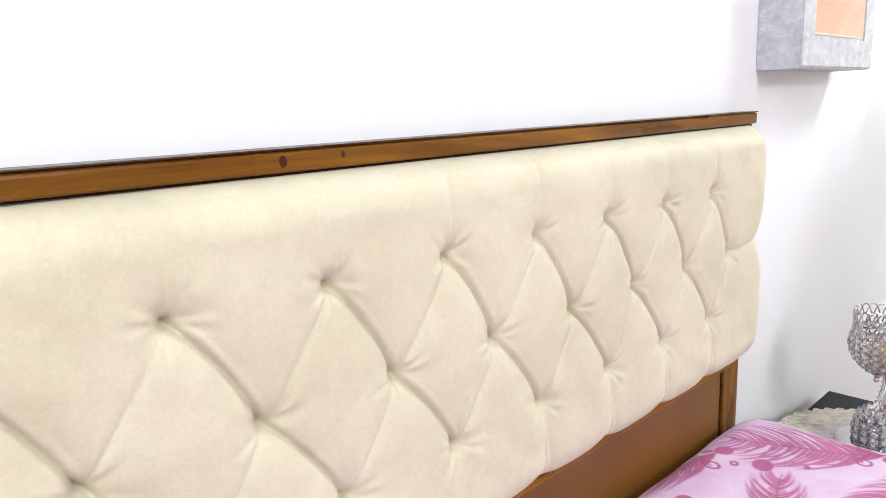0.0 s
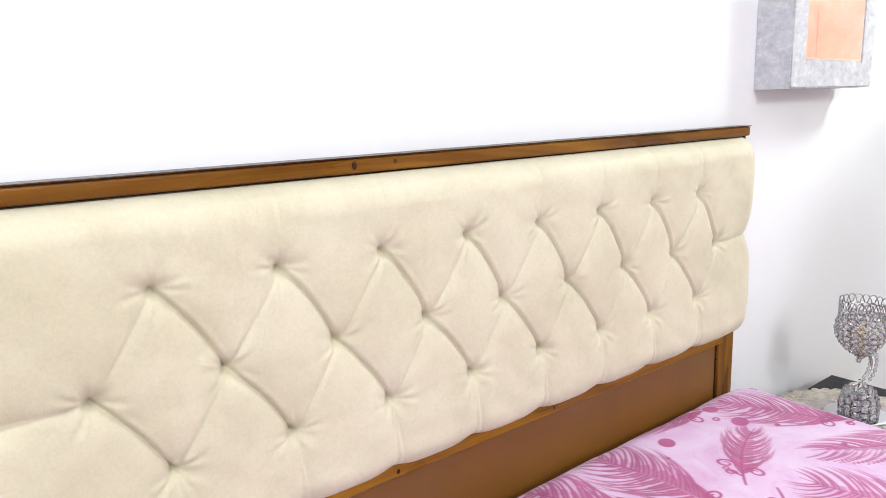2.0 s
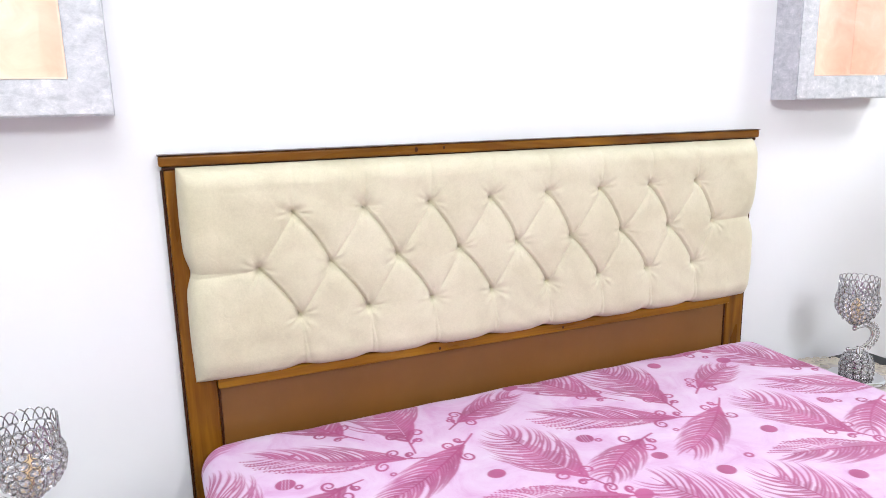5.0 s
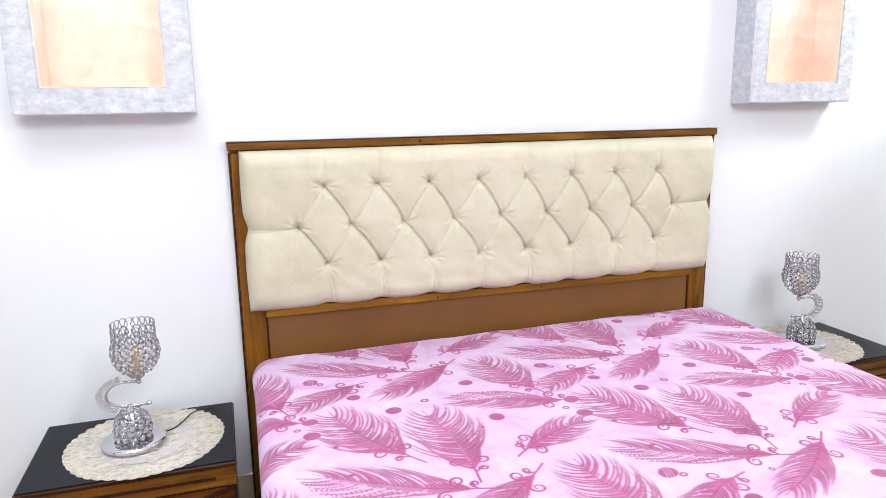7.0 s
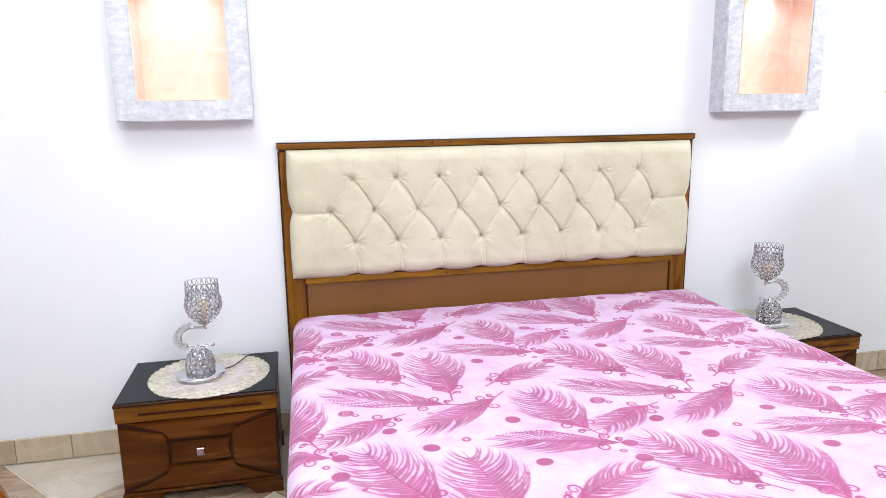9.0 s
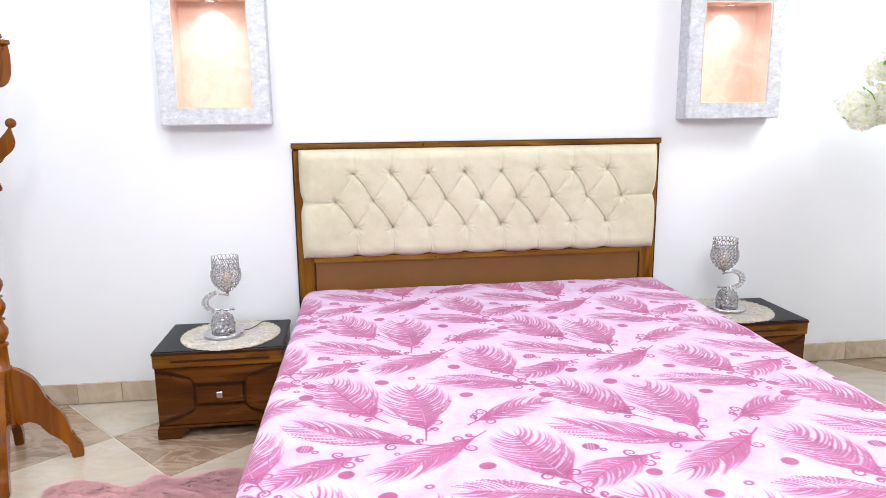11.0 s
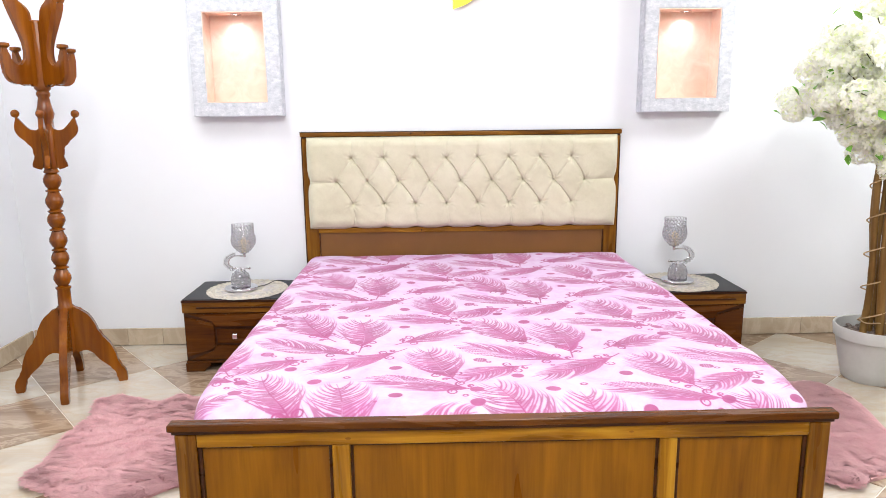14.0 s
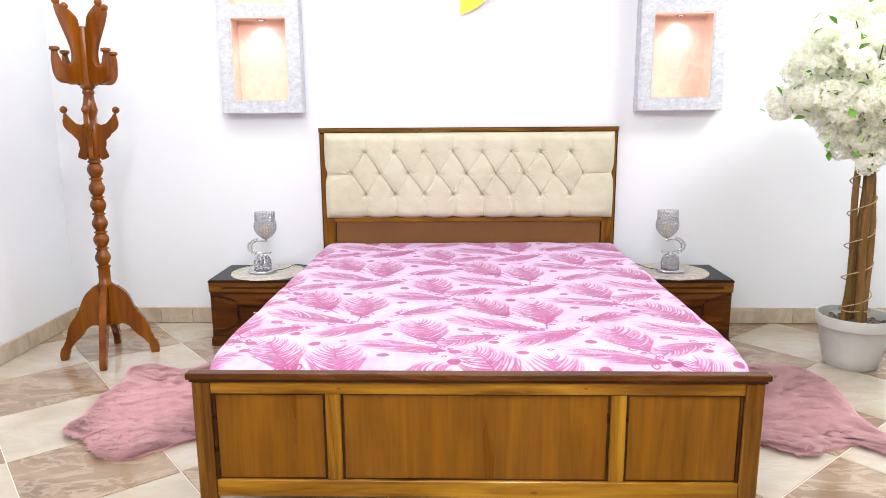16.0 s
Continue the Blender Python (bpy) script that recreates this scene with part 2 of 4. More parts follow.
# ---- mesh helpers ----
def part(name, bm, material, parent, label=""):
    me = bpy.data.meshes.new(name)
    if isinstance(bm, bmesh.types.BMesh):
        bmesh.ops.recalc_face_normals(bm, faces=bm.faces)
        bm.to_mesh(me)
        bm.free()
    else:
        me.from_pydata(bm[0], [], bm[1])
    me.materials.append(material)
    ob = new(name, me)
    if parent:
        ob.parent = parent
    if label:
        tagged(ob, label)
    return ob


def thing(name, place, label, category, group="", kind="", turn=0.0):
    ob = new(name)
    ob.matrix_basis = pose(*place, 0, 0, turn)
    ob.empty_display_size = 0.1
    return tagged(ob, label, category, group, kind)


def smooth(ob, angle=40):
    ob.data.polygons.foreach_set("use_smooth", [True] * len(ob.data.polygons))
    ob.data.set_sharp_from_angle(angle=radians(angle))
    return ob


def box(x0, x1, y0, y1, z0, z1, r=0.0, seg=2, bm=None):
    bm = bm or bmesh.new()
    m = Matrix.Translation(((x0 + x1) / 2, (y0 + y1) / 2, (z0 + z1) / 2)) @ Matrix.Diagonal((x1 - x0, y1 - y0, z1 - z0, 1))
    vs = bmesh.ops.create_cube(bm, size=1, matrix=m)["verts"]
    if r:
        es = list({e for v in vs for e in v.link_edges})
        bmesh.ops.bevel(bm, geom=es, offset=r, segments=seg, affect="EDGES", profile=0.6)
    return bm


def lathe(profile, seg=24, bm=None, at=(0, 0, 0)):
    bm = bm or bmesh.new()
    rings = []
    for r, z in profile:
        if r < 1e-5:
            rings.append([bm.verts.new((at[0], at[1], at[2] + z))])
        else:
            rings.append([bm.verts.new((at[0] + r * math.cos(a), at[1] + r * math.sin(a), at[2] + z)) for a in (2 * math.pi * i / seg for i in range(seg))])
    for a, b in zip(rings, rings[1:]):
        for i in range(seg):
            j = (i + 1) % seg
            if len(a) == 1 and len(b) > 1:
                bm.faces.new((a[0], b[i], b[j]))
            elif len(b) == 1 and len(a) > 1:
                bm.faces.new((a[i], a[j], b[0]))
            elif len(a) > 1:
                bm.faces.new((a[i], a[j], b[j], b[i]))
    return bm


def spline(pts, n=8, closed=False):
    out, m = [], len(pts)
    P = [Vector(p) for p in pts]
    for i in range(m if closed else m - 1):
        a, b = P[i], P[(i + 1) % m]
        p = P[i - 1] if (closed or i) else a
        q = P[(i + 2) % m] if (closed or i + 2 < m) else b
        for k in range(n):
            t = k / n
            out.append(0.5 * ((2 * a) + (b - p) * t + (2 * p - 5 * a + 4 * b - q) * t * t + (3 * a - p - 3 * b + q) * t ** 3))
    if not closed:
        out.append(P[-1])
    return out


def tube(pts, r, seg=8, bm=None, closed=False):
    bm = bm or bmesh.new()
    P = [Vector(p) for p in pts]
    rings, n = [], len(P)
    side = None
    for i, p in enumerate(P):
        d = (P[(i + 1) % n] - P[i - 1]) if closed else (P[min(i + 1, n - 1)] - P[max(i - 1, 0)])
        d.normalize()
        if side is None:
            side = d.orthogonal().normalized()
        side = (side - d * side.dot(d)).normalized()
        up = d.cross(side)
        rad = r[i] if isinstance(r, (list, tuple)) else r
        rings.append([bm.verts.new(p + (side * math.cos(a) + up * math.sin(a)) * rad) for a in (2 * math.pi * k / seg for k in range(seg))])
    pairs = list(zip(rings, rings[1:])) + ([(rings[-1], rings[0])] if closed else [])
    for a, b in pairs:
        for k in range(seg):
            bm.faces.new((a[k], a[(k + 1) % seg], b[(k + 1) % seg], b[k]))
    if not closed:
        bm.faces.new(rings[0][::-1])
        bm.faces.new(rings[-1])
    return bm


def slab(points, lift, depth, bevel=0.0, bm=None):
    """A flat outline (2D points), raised to thickness; lift maps (u, v, w) to a place."""
    bm = bm or bmesh.new()
    a = [bm.verts.new(lift(u, v, 0)) for u, v in points]
    b = [bm.verts.new(lift(u, v, depth)) for u, v in points]
    n = len(points)
    front, back = bm.faces.new(b), bm.faces.new(a[::-1])
    for i in range(n):
        bm.faces.new((a[i], a[(i + 1) % n], b[(i + 1) % n], b[i]))
    if bevel:
        bmesh.ops.bevel(bm, geom=list(set(front.edges) | set(back.edges)), offset=bevel, segments=2, affect="EDGES")
    return bm


def ball(at, r, bm=None, sub=2, squash=1.0):
    bm = bm or bmesh.new()
    bmesh.ops.create_icosphere(bm, subdivisions=sub, radius=r, matrix=Matrix.Translation(at) @ Matrix.Diagonal((1, 1, squash, 1)))
    return bm


# ---- the room ----
WEST, EAST, SOUTH, CEILING = -2.445, 3.0, -5.6, 2.8
NICHES = ((-1.408, -0.946), (0.955, 1.430))  # outer frame, west and east
RIM_Z = (1.279, 2.40)
INNER = 0.074
LOW_Z, HIGH_Z = (1.351, 1.808), (1.877, 2.325)

wall = thing("wall_north", (0, 0, 0), "white painted bedroom wall behind the bed with two lit niches", "wall", kind="structure")
holes = [(a + INNER, b - INNER, z0, z1) for a, b in NICHES for z0, z1 in (LOW_Z, HIGH_Z)]
xs = sorted({WEST - 0.2, EAST + 0.2, *(v for h in holes for v in h[:2])})
zs = sorted({0.0, CEILING, *(v for h in holes for v in h[2:])})
bm = bmesh.new()
front = {(x, z): bm.verts.new((x, 0, z)) for x in xs for z in zs}
rear = {(x, z): bm.verts.new((x, 0.25, z)) for x in xs for z in zs}
for i in range(len(xs) - 1):
    for j in range(len(zs) - 1):
        cx, cz = (xs[i] + xs[i + 1]) / 2, (zs[j] + zs[j + 1]) / 2
        k = [(xs[i], zs[j]), (xs[i + 1], zs[j]), (xs[i + 1], zs[j + 1]), (xs[i], zs[j + 1])]
        bm.faces.new([rear[q] for q in k[::-1]])
        if not any(h[0] < cx < h[1] and h[2] < cz < h[3] for h in holes):
            bm.faces.new([front[q] for q in k])
deep = {}
for x0, x1, z0, z1 in holes:
    edge = [(x0, z0), (x1, z0), (x1, z1), (x0, z1)]
    for q in edge:
        deep[q] = bm.verts.new((q[0], 0.045, q[1]))
    for q, w in zip(edge, edge[1:] + edge[:1]):
        bm.faces.new((front[q], front[w], deep[w], deep[q]))
    bm.faces.new([deep[q] for q in edge])
part("wall_face", bm, WALL, wall)

for name, b in (("wall_west", (WEST - 0.2, WEST, SOUTH, 0)), ("wall_east", (EAST, EAST + 0.2, SOUTH, 0)), ("wall_south", (WEST - 0.2, EAST + 0.2, SOUTH - 0.2, SOUTH))):
    ob = part(name, box(*b, 0, CEILING), FAR_WALL if name == "wall_south" else WALL, None)
    tagged(ob, "plain painted bedroom wall", "wall", kind="structure")
tagged(part("ceiling", box(WEST - 0.2, EAST + 0.2, SOUTH - 0.2, 0.25, CEILING + 0.002, CEILING + 0.15), CEIL, None), "plain white painted ceiling", "ceiling", kind="structure")

# ---- niches with plaster frames and spots ----
def niche(x0, x1, label):
    w = x1 - x0
    ob = thing("wall_niche", ((x0 + x1) / 2, 0, RIM_Z[0]), label, "niche", "lit wall niches")
    h = w / 2
    i = h - INNER
    rows = [0, LOW_Z[0] - RIM_Z[0], LOW_Z[1] - RIM_Z[0], HIGH_Z[0] - RIM_Z[0], HIGH_Z[1] - RIM_Z[0], RIM_Z[1] - RIM_Z[0]]
    cols = [-h, -i, i, h]
    bm = bmesh.new()
    f = {(a, b): bm.verts.new((cols[a], -0.095, rows[b])) for a in range(4) for b in range(6)}
    g = {(a, b): bm.verts.new((cols[a], -0.001, rows[b])) for a in range(4) for b in range(6)}
    for a in range(3):
        for b in range(5):
            if a == 1 and b in (1, 3):
                continue
            k = [(a, b), (a + 1, b), (a + 1, b + 1), (a, b + 1)]
            bm.faces.new([f[q] for q in k])
            bm.faces.new([g[q] for q in k[::-1]])
    loops = [[(0, 0), (3, 0), (3, 5), (0, 5)], [(1, 1), (2, 1), (2, 2), (1, 2)], [(1, 3), (2, 3), (2, 4), (1, 4)]]
    full = [[(a, 0) for a in range(4)] + [(3, b) for b in range(1, 6)] + [(a, 5) for a in (2, 1, 0)] + [(0, b) for b in (4, 3, 2, 1)], loops[1], loops[2]]
    for lp in full:
        for q, r in zip(lp, lp[1:] + lp[:1]):
            bm.faces.new((f[q], f[r], g[r], g[q]))
    bmesh.ops.recalc_face_normals(bm, faces=bm.faces)
    es = [e for e in bm.edges if len(e.link_faces) == 2 and e.calc_face_angle(0) > 1 and all(v.co.y < -0.03 for v in e.verts)]
    bmesh.ops.bevel(bm, geom=es, offset=0.004, segments=2, affect="EDGES")
    part("plaster_frame", bm, PLASTER, ob, "grey veined plaster frame")
    for k in (1, 3):
        z0, z1 = rows[k] + 0.0004, rows[k + 1] - 0.0004
        t = 0.004
        u = i - 0.0004
        for name, b in (("niche_back", (-u, u, 0.031, 0.043, z0, z1)), ("niche_side", (-u, -u + t, -0.0925, 0.030, z0, z1)), ("niche_side", (u - t, u, -0.0925, 0.030, z0, z1)),
                        ("niche_head", (-u + t, u - t, -0.0925, 0.030, z1 - t, z1)), ("niche_shelf", (-u + t, u - t, -0.0925, 0.030, z0, z0 + t))):
            part(name, box(*b), PEACH, ob, "peach painted niche lining")
        zc = z1 - t
        bm = lathe([(0.017, -0.001), (0.030, -0.001), (0.031, -0.004), (0.026, -0.006), (0.018, -0.004), (0.017, -0.001)], 24, at=(0, -0.02, zc))
        sp = part("spot_ring", bm, CHROME, ob)
        part("spot_glass", lathe([(0, -0.004), (0.010, -0.0035), (0.0165, -0.002), (0.0165, -0.001), (0, -0.001)], 20, at=(0, -0.02, zc)), SPOT_GLASS, sp, "glowing spot lamp glass")
        px, pz = (x0 + x1) / 2, RIM_Z[0] + zc
        lamp("niche_spot", "SPOT", (px, -0.02, pz - 0.012), 3.1, (1.0, 0.78, 0.88), 0.012, (px, 0.005, pz - 0.3), 120, 0.9)
    return ob


niche(*NICHES[0], "tall wall niche with grey plaster frame and lit peach lining")
niche(*NICHES[1], "tall wall niche with grey plaster frame and lit peach lining")


# ---- the bed ----
bed = thing("bed", (0, 0, 0), "wooden double bed with cream button-tufted headboard against the wall", "bed")
part("headboard_cap", box(-0.872, 0.872, -0.044, -0.003, 1.167, 1.190, 0.005, 3), CAPWOOD, bed)
part("headboard_cap_top", box(-0.8735, 0.8735, -0.0455, -0.003, 1.1902, 1.1925, 0.001), STAIN, bed)
for kx, kz, ky, kr in ((-0.275, 1.179, -0.044, 0.008), (-0.20, 1.181, -0.044, 0.005), (-0.225, 0.652, -0.046, 0.006), (0.16, 0.653, -0.046, 0.005)):
    bmk = bmesh.new()
    bmesh.ops.create_icosphere(bmk, subdivisions=2, radius=1, matrix=Matrix.Translation((kx, ky + 0.0004, kz)) @ Matrix.Diagonal((kr * 0.7, 0.0008, kr * 0.95, 1)))
    part("knot", bmk, STAIN, bed, "dark wood knot")
part("headboard_cap_bead", box(-0.866, 0.866, -0.036, -0.005, 1.159, 1.1665, 0.002), STAIN, bed)
for s in (-1, 1):
    a, b = sorted((s * 0.863, s * 0.792))
    part("headboard_post", box(a, b, -0.032, -0.005, 0.0, 1.1585, 0.004, 3), POSTWOOD, bed)
    a, b = sorted((s * 0.870, s * 0.8635))
    part("headboard_edge", box(a, b, -0.028, -0.004, 0.0, 1.1585, 0.002), STAIN, bed)
    a, b = sorted((s * 0.7915, s * 0.786))
    part("headboard_moulding", box(a, b, -0.029, -0.008, 0.2, 0.6405, 0.002), STAIN, bed)
part("headboard_rail", box(-0.7915, 0.7915, -0.046, -0.008, 0.641, 0.668, 0.004, 3), HONEY_X, bed)
part("headboard_lower_panel", box(-0.7855, 0.7855, -0.026, -0.008, 0.18, 0.6405), HARDBOARD, bed, "plain brown lower panel")
part("headboard_backing", box(-0.7915, 0.7915, -0.024, -0.008, 0.6685, 1.1585), HARDBOARD, bed)

TUFTS = [[(-0.596 + 0.17 * i, 1.0515) for i in range(8)], [(-0.681 + 0.1685 * i, 0.9265) for i in range(9)], [(-0.594 + 0.17 * i, 0.8045) for i in range(8)]]
PX0, PX1, PZ0, PZ1 = -0.838, 0.848, 0.670, 1.164


def tufted_pad():
    nx, nz = 840, 247
    x, z = np.meshgrid(np.linspace(PX0, PX1, nx), np.linspace(PZ0, PZ1, nz))
    top, mid, low = TUFTS
    sharp, soft, upright = [], [], []
    for i in range(8):
        sharp += [(top[i], mid[i + 1]), (mid[i], low[i])]
        soft += [(mid[i], top[i]), (low[i], mid[i + 1])]
        upright.append((top[i], (top[i][0] + 0.004, PZ1)))
        upright += [(low[i], (low[i][0] + 0.004, PZ0)), (low[i], (low[i][0] + 0.020, PZ0))]
    upright += [(mid[0], (PX0, mid[0][1] - 0.012)), (mid[8], (PX1, mid[8][1] + 0.004))]

    def away(segs, sag):
        best = np.full(x.shape, 9.0)
        side = np.zeros(x.shape)
        for (ax, az), (bx, bz) in segs:
            dx, dz = bx - ax, bz - az
            ll = dx * dx + dz * dz
            t = np.clip(((x - ax) * dx + (z - az) * dz) / ll, 0, 1)
            n = math.sqrt(ll)
            bow = sag * np.sin(math.pi * t)
            cx, cz = ax + t * dx - bow * dz / n, az + t * dz + bow * dx / n
            d = np.hypot(x - cx, z - cz)
            sg = np.sign((x - cx) * (-dz) + (z - cz) * dx)
            side = np.where(d < best, sg, side)
            best = np.minimum(best, d)
        return best, side

    ds, side = away(sharp, 0.006)
    df, _ = away(soft, 0.0)
    du, _ = away(upright, 0.0)
    crease = np.minimum(ds + 0.002, np.minimum(df * 1.6 + 0.016, du * 1.1 + 0.012))
    puff = 0.013 * (1 - np.exp(-crease / 0.014))
    fold = 0.005 * np.exp(-(ds / 0.0020) ** 1.5) + 0.0006 * np.exp(-(df / 0.003) ** 1.5)
    lip = np.where(side > 0, 0.002 * np.exp(-((ds - 0.006) / 0.004) ** 2), 0)
    dip = np.zeros(x.shape)
    wrinkle = np.zeros(x.shape)
    for k, (tx, tz) in enumerate(top + mid + low):
        r = np.hypot(x - tx, z - tz)
        ang = np.arctan2(z - tz, x - tx)
        dip += 0.021 * np.exp(-(r / 0.012) ** 1.2)
        wrinkle += 0.0010 * np.sin(ang * 9 + 2.3 * k + np.sin(ang * 4 + k)) * np.exp(-((r - 0.028) / 0.016) ** 2)
    ex = np.minimum(x - PX0, PX1 - x)
    ez = np.minimum(z - PZ0, PZ1 - z)
    def rim(e, w):
        u = np.clip(e / w, 0, 1)
        return np.sqrt(np.clip(1 - (1 - u) ** 2, 0, 1))
    edge = rim(ex, 0.060) * rim(ez, 0.05)
    rough = 0.0011 * np.sin(x * 31 + 4 * np.sin(z * 17)) * np.sin(z * 37 + 3 * np.sin(x * 13))
    lobe = np.abs(np.sin(math.pi * (z - PZ0) / (0.9265 - PZ0)))
    h = 0.012 + (0.040 - 0.020 * np.clip(1 - ex / 0.13, 0, 1) * (1 - lobe ** 0.6) + puff + lip + rough + wrinkle - fold - dip) * (0.12 + 0.88 * edge) * 0.98
    h = np.maximum(h, 0.012) * (0.35 + 0.65 * rim(np.minimum(ex, ez), 0.02))
    # wavy lower border pulled up at each tuft, pinched sides at the middle row
    lowx = np.array([p[0] for p in low])
    pull = np.exp(-(np.min(np.abs(x[..., None] - lowx), axis=-1) / 0.03) ** 2)
    zz = z - 0.006 * np.clip(1 - ez / 0.06, 0, 1) * (z < 0.8) + 0.009 * pull * np.clip(1 - (z - PZ0) / 0.08, 0, 1)
    pinch = np.exp(-((z - 0.9265) / 0.03) ** 2) * 0.010
    bulge = np.sign(x) * 0.003 * np.clip(1 - ex / 0.06, 0, 1) * lobe
    xx = x + np.where(x < 0, pinch, -pinch) * np.clip(1 - ex / 0.1, 0, 1) + bulge
    y = -0.0335 - h + 0.003
    co = np.stack([xx, y, zz], -1).reshape(-1, 3)
    idx = np.arange(nx * nz).reshape(nz, nx)
    quads = np.stack([idx[:-1, :-1], idx[:-1, 1:], idx[1:, 1:], idx[1:, :-1]], -1).reshape(-1, 4)
    loop = np.concatenate([idx[0, :], idx[1:, -1], idx[-1, -2::-1], idx[-2:0:-1, 0]])
    back = co[loop].copy()
    back[:, 1] = -0.0325
    n0 = len(co)
    co = np.vstack([co, back])
    m = len(loop)
    ring = np.arange(m)
    skirt = np.stack([loop[ring], n0 + ring, n0 + (ring + 1) % m, loop[(ring + 1) % m]], -1)
    return grid_mesh(co, np.vstack([quads, skirt]))


def grid_mesh(co, quads):
    me = bpy.data.meshes.new("grid")
    me.vertices.add(len(co))
    me.vertices.foreach_set("co", co.astype(np.float32).ravel())
    me.loops.add(quads.size)
    me.loops.foreach_set("vertex_index", quads.astype(np.int32).ravel())
    me.polygons.add(len(quads))
    me.polygons.foreach_set("loop_start", np.arange(0, quads.size, 4, dtype=np.int32))
    me.update(calc_edges=True)
    me.validate()
    me.polygons.foreach_set("use_smooth", [True] * len(me.polygons))
    return me


pad_mesh = tufted_pad()
pad_mesh.materials.append(SUEDE)
pad = new("headboard_cushion", pad_mesh)
pad.parent = bed
tagged(pad, "cream suede diamond-tufted cushion")

# footboard
FY0, FY1, FX = -2.137, -2.110, 0.006
part("footboard_cap", box(FX - 0.884, FX + 0.884, FY0 - 0.007, FY1 + 0.005, 0.4845, 0.5045, 0.005, 3), NS_WOOD, bed)
part("footboard_cap_bead", box(FX - 0.874, FX + 0.874, FY0 - 0.003, FY1 + 0.003, 0.4765, 0.484, 0.002), STAIN, bed)
# dark strips added for the burnt edges and shadow lines around the panels
for s in (-1, 1):
    a, b = sorted((FX + s * 0.868, FX + s * 0.812))
    part("footboard_post", box(a, b, FY0, FY1, 0.0, 0.476, 0.006, 3), POSTWOOD, bed)
    a, b = sorted((FX + s * 0.8115, FX + s * 0.800))
    part("footboard_dark_strip", box(a, b, FY0 + 0.006, FY1, 0.1495, 0.436, 0.004), STAIN, bed)
    a, b = sorted((FX + s * 0.460, FX + s * 0.412))
    part("footboard_stile", box(a, b, FY0 + 0.004, FY1, 0.1495, 0.436, 0.006, 3), HONEY_Z, bed)
    for q, r in ((0.4115, 0.4035), (0.4605, 0.4685)):
        a, b = sorted((FX + s * q, FX + s * r))
        part("footboard_dark_strip", box(a, b, FY0 + 0.009, FY1, 0.1495, 0.436, 0.003), STAIN, bed)
part("footboard_top_rail", box(FX - 0.8115, FX + 0.8115, FY0 + 0.003, FY1, 0.4365, 0.476, 0.004, 3), HONEY_X, bed)
part("footboard_bottom_rail", box(FX - 0.8115, FX + 0.8115, FY0 + 0.003, FY1, 0.0925, 0.149, 0.005, 3), HONEY_X, bed)
for z0, z1 in ((0.4305, 0.4363), (0.1493, 0.154)):
    part("footboard_dark_strip", box(FX - 0.803, FX + 0.803, FY0 + 0.0105, FY1, z0, z1, 0.003), STAIN, bed)
part("footboard_panel", box(FX - 0.803, FX + 0.803, FY0 + 0.014, FY1 - 0.004, 0.150, 0.4360), PANEL_Z, bed, "oak veneer footboard panel")
for kx, kz, kr in ((0.19, 0.112, 0.008), (0.34, 0.458, 0.005), (-0.41, 0.455, 0.006)):
    bmk = bmesh.new()
    bmesh.ops.create_icosphere(bmk, subdivisions=2, radius=1, matrix=Matrix.Translation((kx, FY0 + 0.0034, kz)) @ Matrix.Diagonal((kr * 1.5, 0.001, kr * 0.7, 1)))
    part("knot", bmk, CAPWOOD, bed, "dark wood knot")
for s in (-1, 1):
    a, b = sorted((FX + s * 0.842, FX + s * 0.817))
    part("side_rail", box(a, b, FY1 + 0.001, -0.033, 0.14, 0.30, 0.004), HONEY_X, bed)
part("slat_base", box(FX - 0.81, FX + 0.81, FY1 + 0.002, -0.035, 0.19, 0.215), HARDBOARD, bed)

# ---- printed sheet over the mattress ----
CELL_A, CELL_B = np.array([0.678, -0.088]), np.array([-0.005, -0.642])
# quill end, tip, width against length
FEATHERS = (
    ((-0.437, -0.983), (-0.775, -0.804), 0.19, 0.05),
    ((-0.591, -1.030), (-0.792, -1.162), 0.26, -0.06),
    ((-0.298, -0.963), (-0.571, -1.131), 0.21, 0.05),
    ((-0.123, -1.217), (-0.198, -0.920), 0.36, 0.05),
    ((-0.076, -1.300), (-0.395, -1.220), 0.19, -0.04),
    ((-0.543, -1.458), (-0.694, -1.150), 0.34, 0.05),
    ((-0.422, -1.560), (-0.466, -1.222), 0.37, -0.05),
    ((-0.285, -1.513), (-0.052, -1.417), 0.25, 0.06),
)
SPOTS = (
    (-0.713, -0.971, 0.021, 1),
    (-0.526, -1.216, 0.021, 0),
    (-0.742, -1.293, 0.021, 0),
    (-0.613, -1.110, 0.019, 0),
    (-0.295, -1.116, 0.02, 0),
    (-0.287, -1.337, 0.02, 0),
    (-0.061, -1.303, 0.02, 0),
    (-0.435, -1.189, 0.011, 2),
    (-0.635, -1.300, 0.009, 2),
    (-0.370, -1.028, 0.005, 0),
    (-0.235, -1.203, 0.006, 0),
    (-0.495, -1.028, 0.008, 2),
    (-0.095, -1.339, 0.009, 2),
    (-0.675, -0.854, 0.006, 0),
    (-0.340, -1.377, 0.005, 0),
    (-0.555, -0.931, 0.005, 0),
    (-0.010, -1.077, 0.009, 2),
    (-0.280, -0.834, 0.008, 2),
    (-0.695, -1.358, 0.006, 0),
)


def step(a, b, v):
    t = np.clip((v - a) / (b - a), 0, 1)
    return t * t * (3 - 2 * t)


